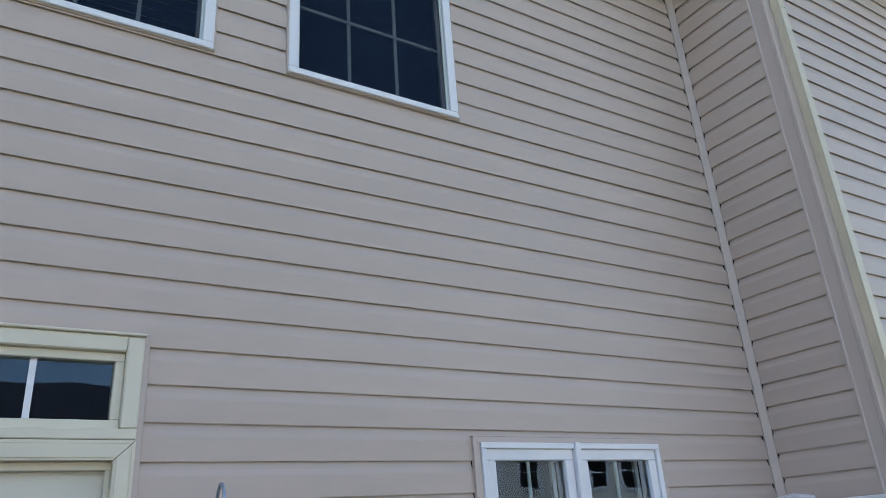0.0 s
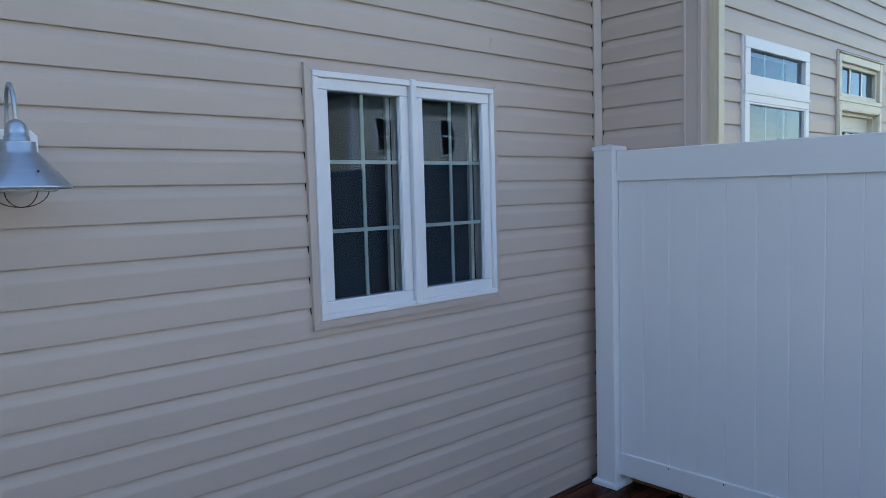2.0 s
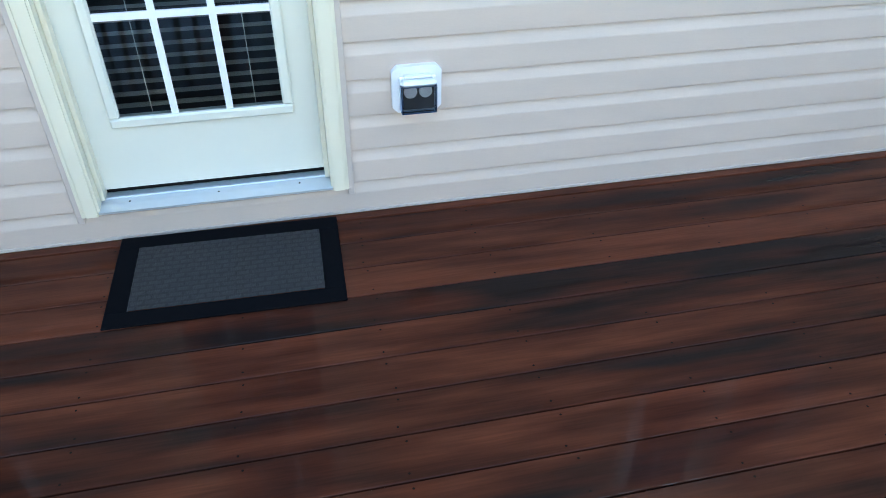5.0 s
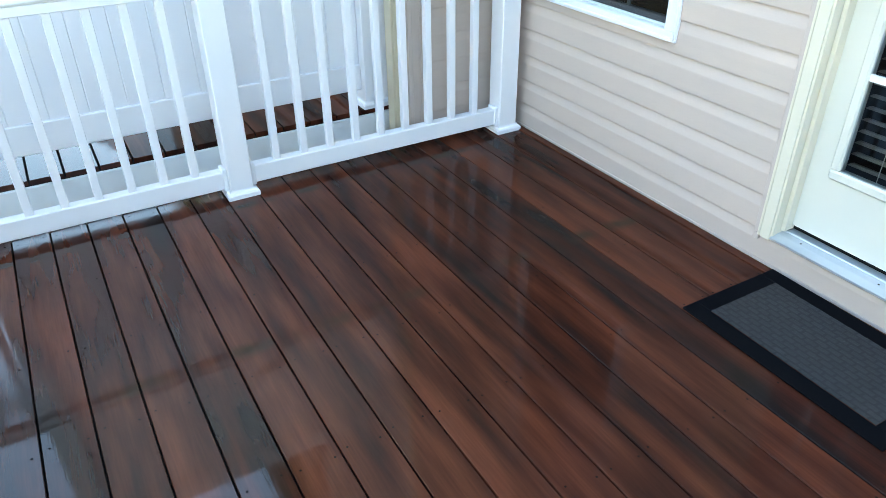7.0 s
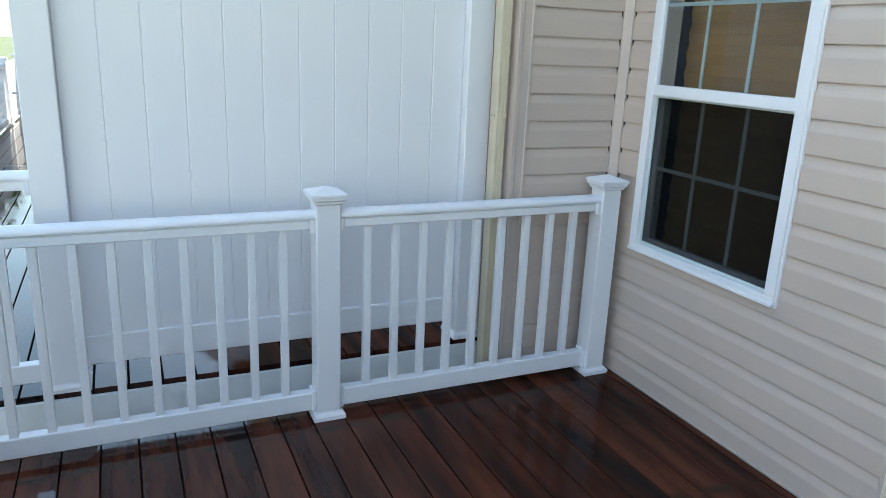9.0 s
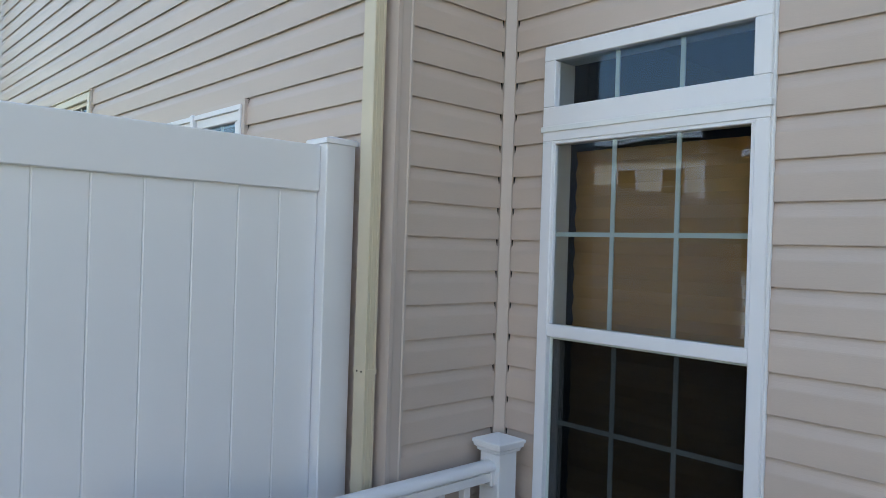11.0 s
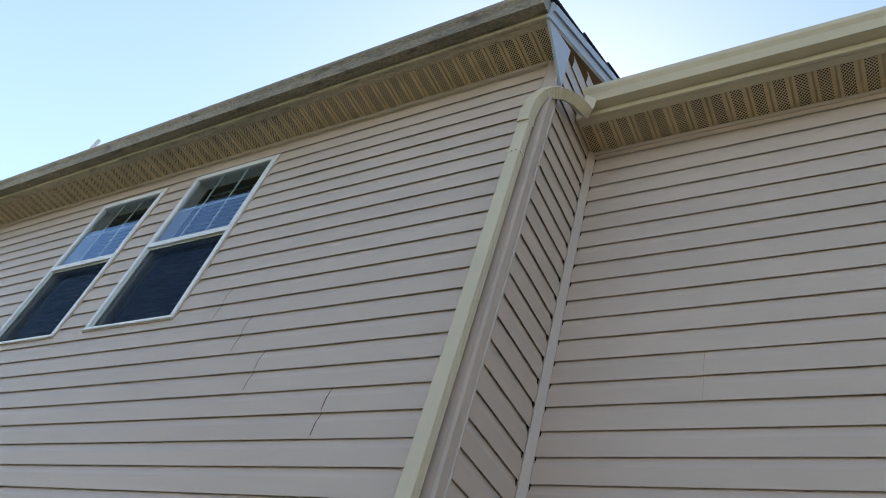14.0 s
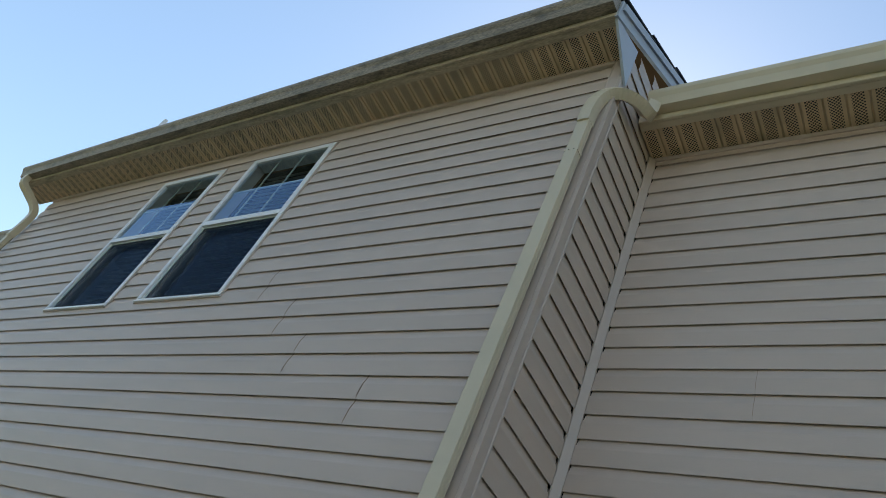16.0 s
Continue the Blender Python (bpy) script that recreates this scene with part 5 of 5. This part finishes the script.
# ---------------------------------------------------------------- door mat
def door_mat(x0, x1, y0, y1, turn):
    mat = holder("door_mat", Matrix.Translation(((x0 + x1) / 2, (y0 + y1) / 2, 0.005)) @ Matrix.Rotation(turn, 4, "Z") @ Matrix.Rotation(radians(1.3), 4, "X"), "black rubber door mat with a grey carpet field", "mat")
    w, d, e = (x1 - x0) / 2, (y1 - y0) / 2, 0.065
    bm = boxes([(-w, -d, 0.001, w, -d + e, 0.008), (-w, d - e, 0.001, w, d, 0.008), (-w, -d + e, 0.001, -w + e, d - e, 0.008), (w - e, -d + e, 0.001, w, d - e, 0.008)], 0.002)
    part("rubber_border", bm, RUBBER, mat)
    bm = bmesh.new()
    nx, ny = 60, 36
    rng = random.Random(3)
    grid = [[bm.verts.new((-w + e + (2 * w - 2 * e) * i / nx, -d + e + (2 * d - 2 * e) * j / ny, 0.0075 + (0.0005 if j % 4 < 2 else 0.0) + (0.0008 if (i // 3 + j // 4) % 2 else 0) + rng.random() * 0.0006)) for i in range(nx + 1)] for j in range(ny + 1)]
    for j in range(ny):
        for i in range(nx):
            bm.faces.new((grid[j][i], grid[j][i + 1], grid[j + 1][i + 1], grid[j + 1][i]))
    part("carpet_field", bm, CARPET, mat, "worn grey ribbed carpet")
    return mat


door_mat(-0.350, 0.376, -0.484, -0.042, radians(-1.2))


# ---------------------------------------------------------------- chair on the next deck along
def deck_chair(x, y, z, turn):
    """Low slatted chair with a leaning back and broad arms."""
    c = holder("deck_chair", Matrix.Translation((x, y, z)) @ Matrix.Rotation(turn, 4, "Z"), "pale grey slatted deck chair on the far deck", "chair")
    for i in range(5):
        part("seat_slat", boxes([(-0.26 + i * 0.105, -0.27, 0.34 - i * 0.018, -0.165 + i * 0.105, 0.27, 0.36 - i * 0.018)], 0.003), PALE_GREY, c)
    for i in range(5):
        bm = boxes([(-0.012, -0.255 + i * 0.104, 0.0, 0.012, -0.160 + i * 0.104, 0.74 - 0.05 * abs(i - 2))], 0.003)
        ob = part("back_slat", bm, PALE_GREY, c)
        ob.matrix_local = Matrix.Translation((0.27, 0, 0.24)) @ Matrix.Rotation(radians(24), 4, "Y")
    for s in (-1, 1):
        part("arm", boxes([(-0.32, s * 0.33 - 0.06, 0.55, 0.42, s * 0.33 + 0.06, 0.575)], 0.004), PALE_GREY, c)
        for u in (-0.26, 0.33):
            part("leg", boxes([(u - 0.05, s * 0.31 - 0.012, 0.0, u + 0.05, s * 0.31 + 0.012, 0.55)], 0.003), PALE_GREY, c)
    return c


deck_chair(-11.2, -3.12, 0.13, radians(160))


# ---------------------------------------------------------------- the far side of the lawn
def far_house(name, x, y, w, h, label, seed):
    """House across the lawn, its sunlit rear turned to this one, with windows, gable and deck."""
    m = Matrix.Translation((x, y, -1.1))
    house = holder(name, m, label, "house", "houses across the lawn")
    rng = random.Random(seed)
    bm = boxes([(-w / 2, -8, 0, w / 2, 0, h)])
    part("wall", bm, FAR_SIDING, house)
    bm = bmesh.new()
    k = 0.15
    for i in range(int(h / k)):
        v = [bm.verts.new(p) for p in ((-w / 2, 0.03, i * k), (w / 2, 0.03, i * k), (w / 2, 0.004, i * k + k), (-w / 2, 0.004, i * k + k), (-w / 2, 0.004, i * k), (w / 2, 0.004, i * k))]
        bm.faces.new((v[1], v[0], v[3], v[2]))
        bm.faces.new((v[0], v[1], v[5], v[4]))
    tagged(part("siding_laps", bm, FAR_SIDING, house), kind="stuff")
    part("roof", extrude([(0.5, h - 0.1), (0.5, h + 0.1), (-4.0, h + 2.6), (-8.5, h + 0.1), (-8.5, h - 0.1)], -w / 2 - 0.3, w / 2 + 0.3), SHINGLE, house)
    part("eave_board", boxes([(-w / 2 - 0.3, 0.5, h - 0.12, w / 2 + 0.3, 0.56, h + 0.12)]), WHITE, house)
    for s in (-1, 1):
        part("corner_board", boxes([(s * w / 2 - 0.1, -0.1, 0, s * w / 2 + 0.1, 0.05, h)]), WHITE, house)
    for z0, z1 in ((1.9, 3.6), (4.6, 6.2)):
        if z1 > h:
            continue
        for u in (-w * 0.34, -w * 0.12, w * 0.14, w * 0.36):
            u += rng.uniform(-0.2, 0.2)
            win = part("window", frame_ring(bmesh.new(), u - 0.55, u + 0.55, z0, z1, 0.1, 0.02, 0.09, bevel=0), WHITE, house)
            part("pane", boxes([(u - 0.46, 0.025, z0 + 0.09, u + 0.46, 0.04, z1 - 0.09)]), BLACK, win)
            part("grille_bar", boxes([(u - 0.46, 0.04, (z0 + z1) / 2 - 0.03, u + 0.46, 0.06, (z0 + z1) / 2 + 0.03)]), WHITE, win)
    part("deck_platform", boxes([(-w * 0.4, 0.05, 1.05, w * 0.3, 3.0, 1.25)]), WHITE_OLD, house)
    bm = boxes([(-w * 0.4, 2.9, 2.1, w * 0.3, 2.98, 2.2), (-w * 0.4, 2.9, 1.4, w * 0.3, 2.98, 1.48)])
    part("deck_rail", bm, WHITE, house)
    first = None
    for i in range(int(w * 0.7 / 0.16)):
        if first is None:
            first = part("baluster", boxes([(-0.02, 2.92, 1.45, 0.02, 2.96, 2.12)]), WHITE, house)
            ob = first
        else:
            ob = new("baluster", first.data)
            ob.parent = house
        ob.location = (-w * 0.4 + 0.08 + i * 0.16, 0, 0)
    for i in range(4):
        xx = -w * 0.4 + w * 0.7 * i / 3
        part("deck_post", boxes([(xx - 0.07, 2.86, 0, xx + 0.07, 3.0, 2.3)]), WHITE, house)
    return house


for i, (x, w, h, y) in enumerate(((-27, 8.0, 6.6, -24), (-17.5, 8.6, 7.2, -22.5), (-7.5, 8.4, 6.6, -24), (2.5, 9.0, 6.5, -22.5), (12.5, 8.4, 6.6, -24), (22.5, 8.6, 7.2, -22.5))):
    far_house("house", x, y, w, h, "beige-sided two-storey house with a white-railed deck across the lawn", i)


def tree(x, y, h, seed):
    rng = random.Random(seed)
    t = holder("tree", Matrix.Translation((x, y, -1.1)), "leafy green tree beyond the houses", "tree", "trees")
    bm = bmesh.new()
    for a, b, r0, r1 in [((0, 0, 0), (0.1, 0.05, h * 0.5), 0.2, 0.12), ((0.1, 0.05, h * 0.5), (0.2, -0.1, h * 0.9), 0.12, 0.03)] + [((0.05, 0, h * (0.35 + 0.1 * i)), (rng.uniform(-1, 1) * h * 0.25, rng.uniform(-1, 1) * h * 0.25, h * (0.6 + 0.08 * i)), 0.07, 0.02) for i in range(5)]:
        a, b = Vector(a), Vector(b)
        q = (b - a).to_track_quat("Z", "Y").to_matrix()
        r = [[bm.verts.new(p + q @ Vector((rad * math.cos(k * math.pi / 3), rad * math.sin(k * math.pi / 3), 0))) for k in range(6)] for p, rad in ((a, r0), (b, r1))]
        for k in range(6):
            bm.faces.new((r[0][k], r[0][(k + 1) % 6], r[1][(k + 1) % 6], r[1][k]))
    part("trunk", bm, BARK, t)
    verts, faces = [], []
    clumps = [(rng.gauss(0, h * 0.17), rng.gauss(0, h * 0.17), h * rng.uniform(0.42, 0.98), rng.uniform(0.5, 1.0) * h * 0.10) for _ in range(26)]
    for cx, cy, cz, r in clumps:
        for _ in range(190):
            p = Vector((rng.gauss(0, 1), rng.gauss(0, 1), rng.gauss(0, 0.8))) * r * 0.6 + Vector((cx, cy, cz))
            u = Vector((rng.uniform(-1, 1), rng.uniform(-1, 1), rng.uniform(-1, 1))).normalized() * 0.24
            v = u.orthogonal().normalized() * 0.13
            n = len(verts)
            verts += [p - u, p + v, p + u, p - v]
            faces.append((n, n + 1, n + 2, n + 3))
    me = bpy.data.meshes.new("crown")
    me.from_pydata(verts, [], faces)
    me.materials.append(LEAF)
    crown = new("crown", me)
    crown.parent = t
    tagged(crown, kind="stuff")


for i, (x, y, h) in enumerate(((-22, -30, 8), (-12, -31, 8.6), (-2, -31, 8.2), (8, -31, 8), (17, -30, 8.6), (-34, -10, 8), (-30, -18, 7.5))):
    tree(x, y, h, i)
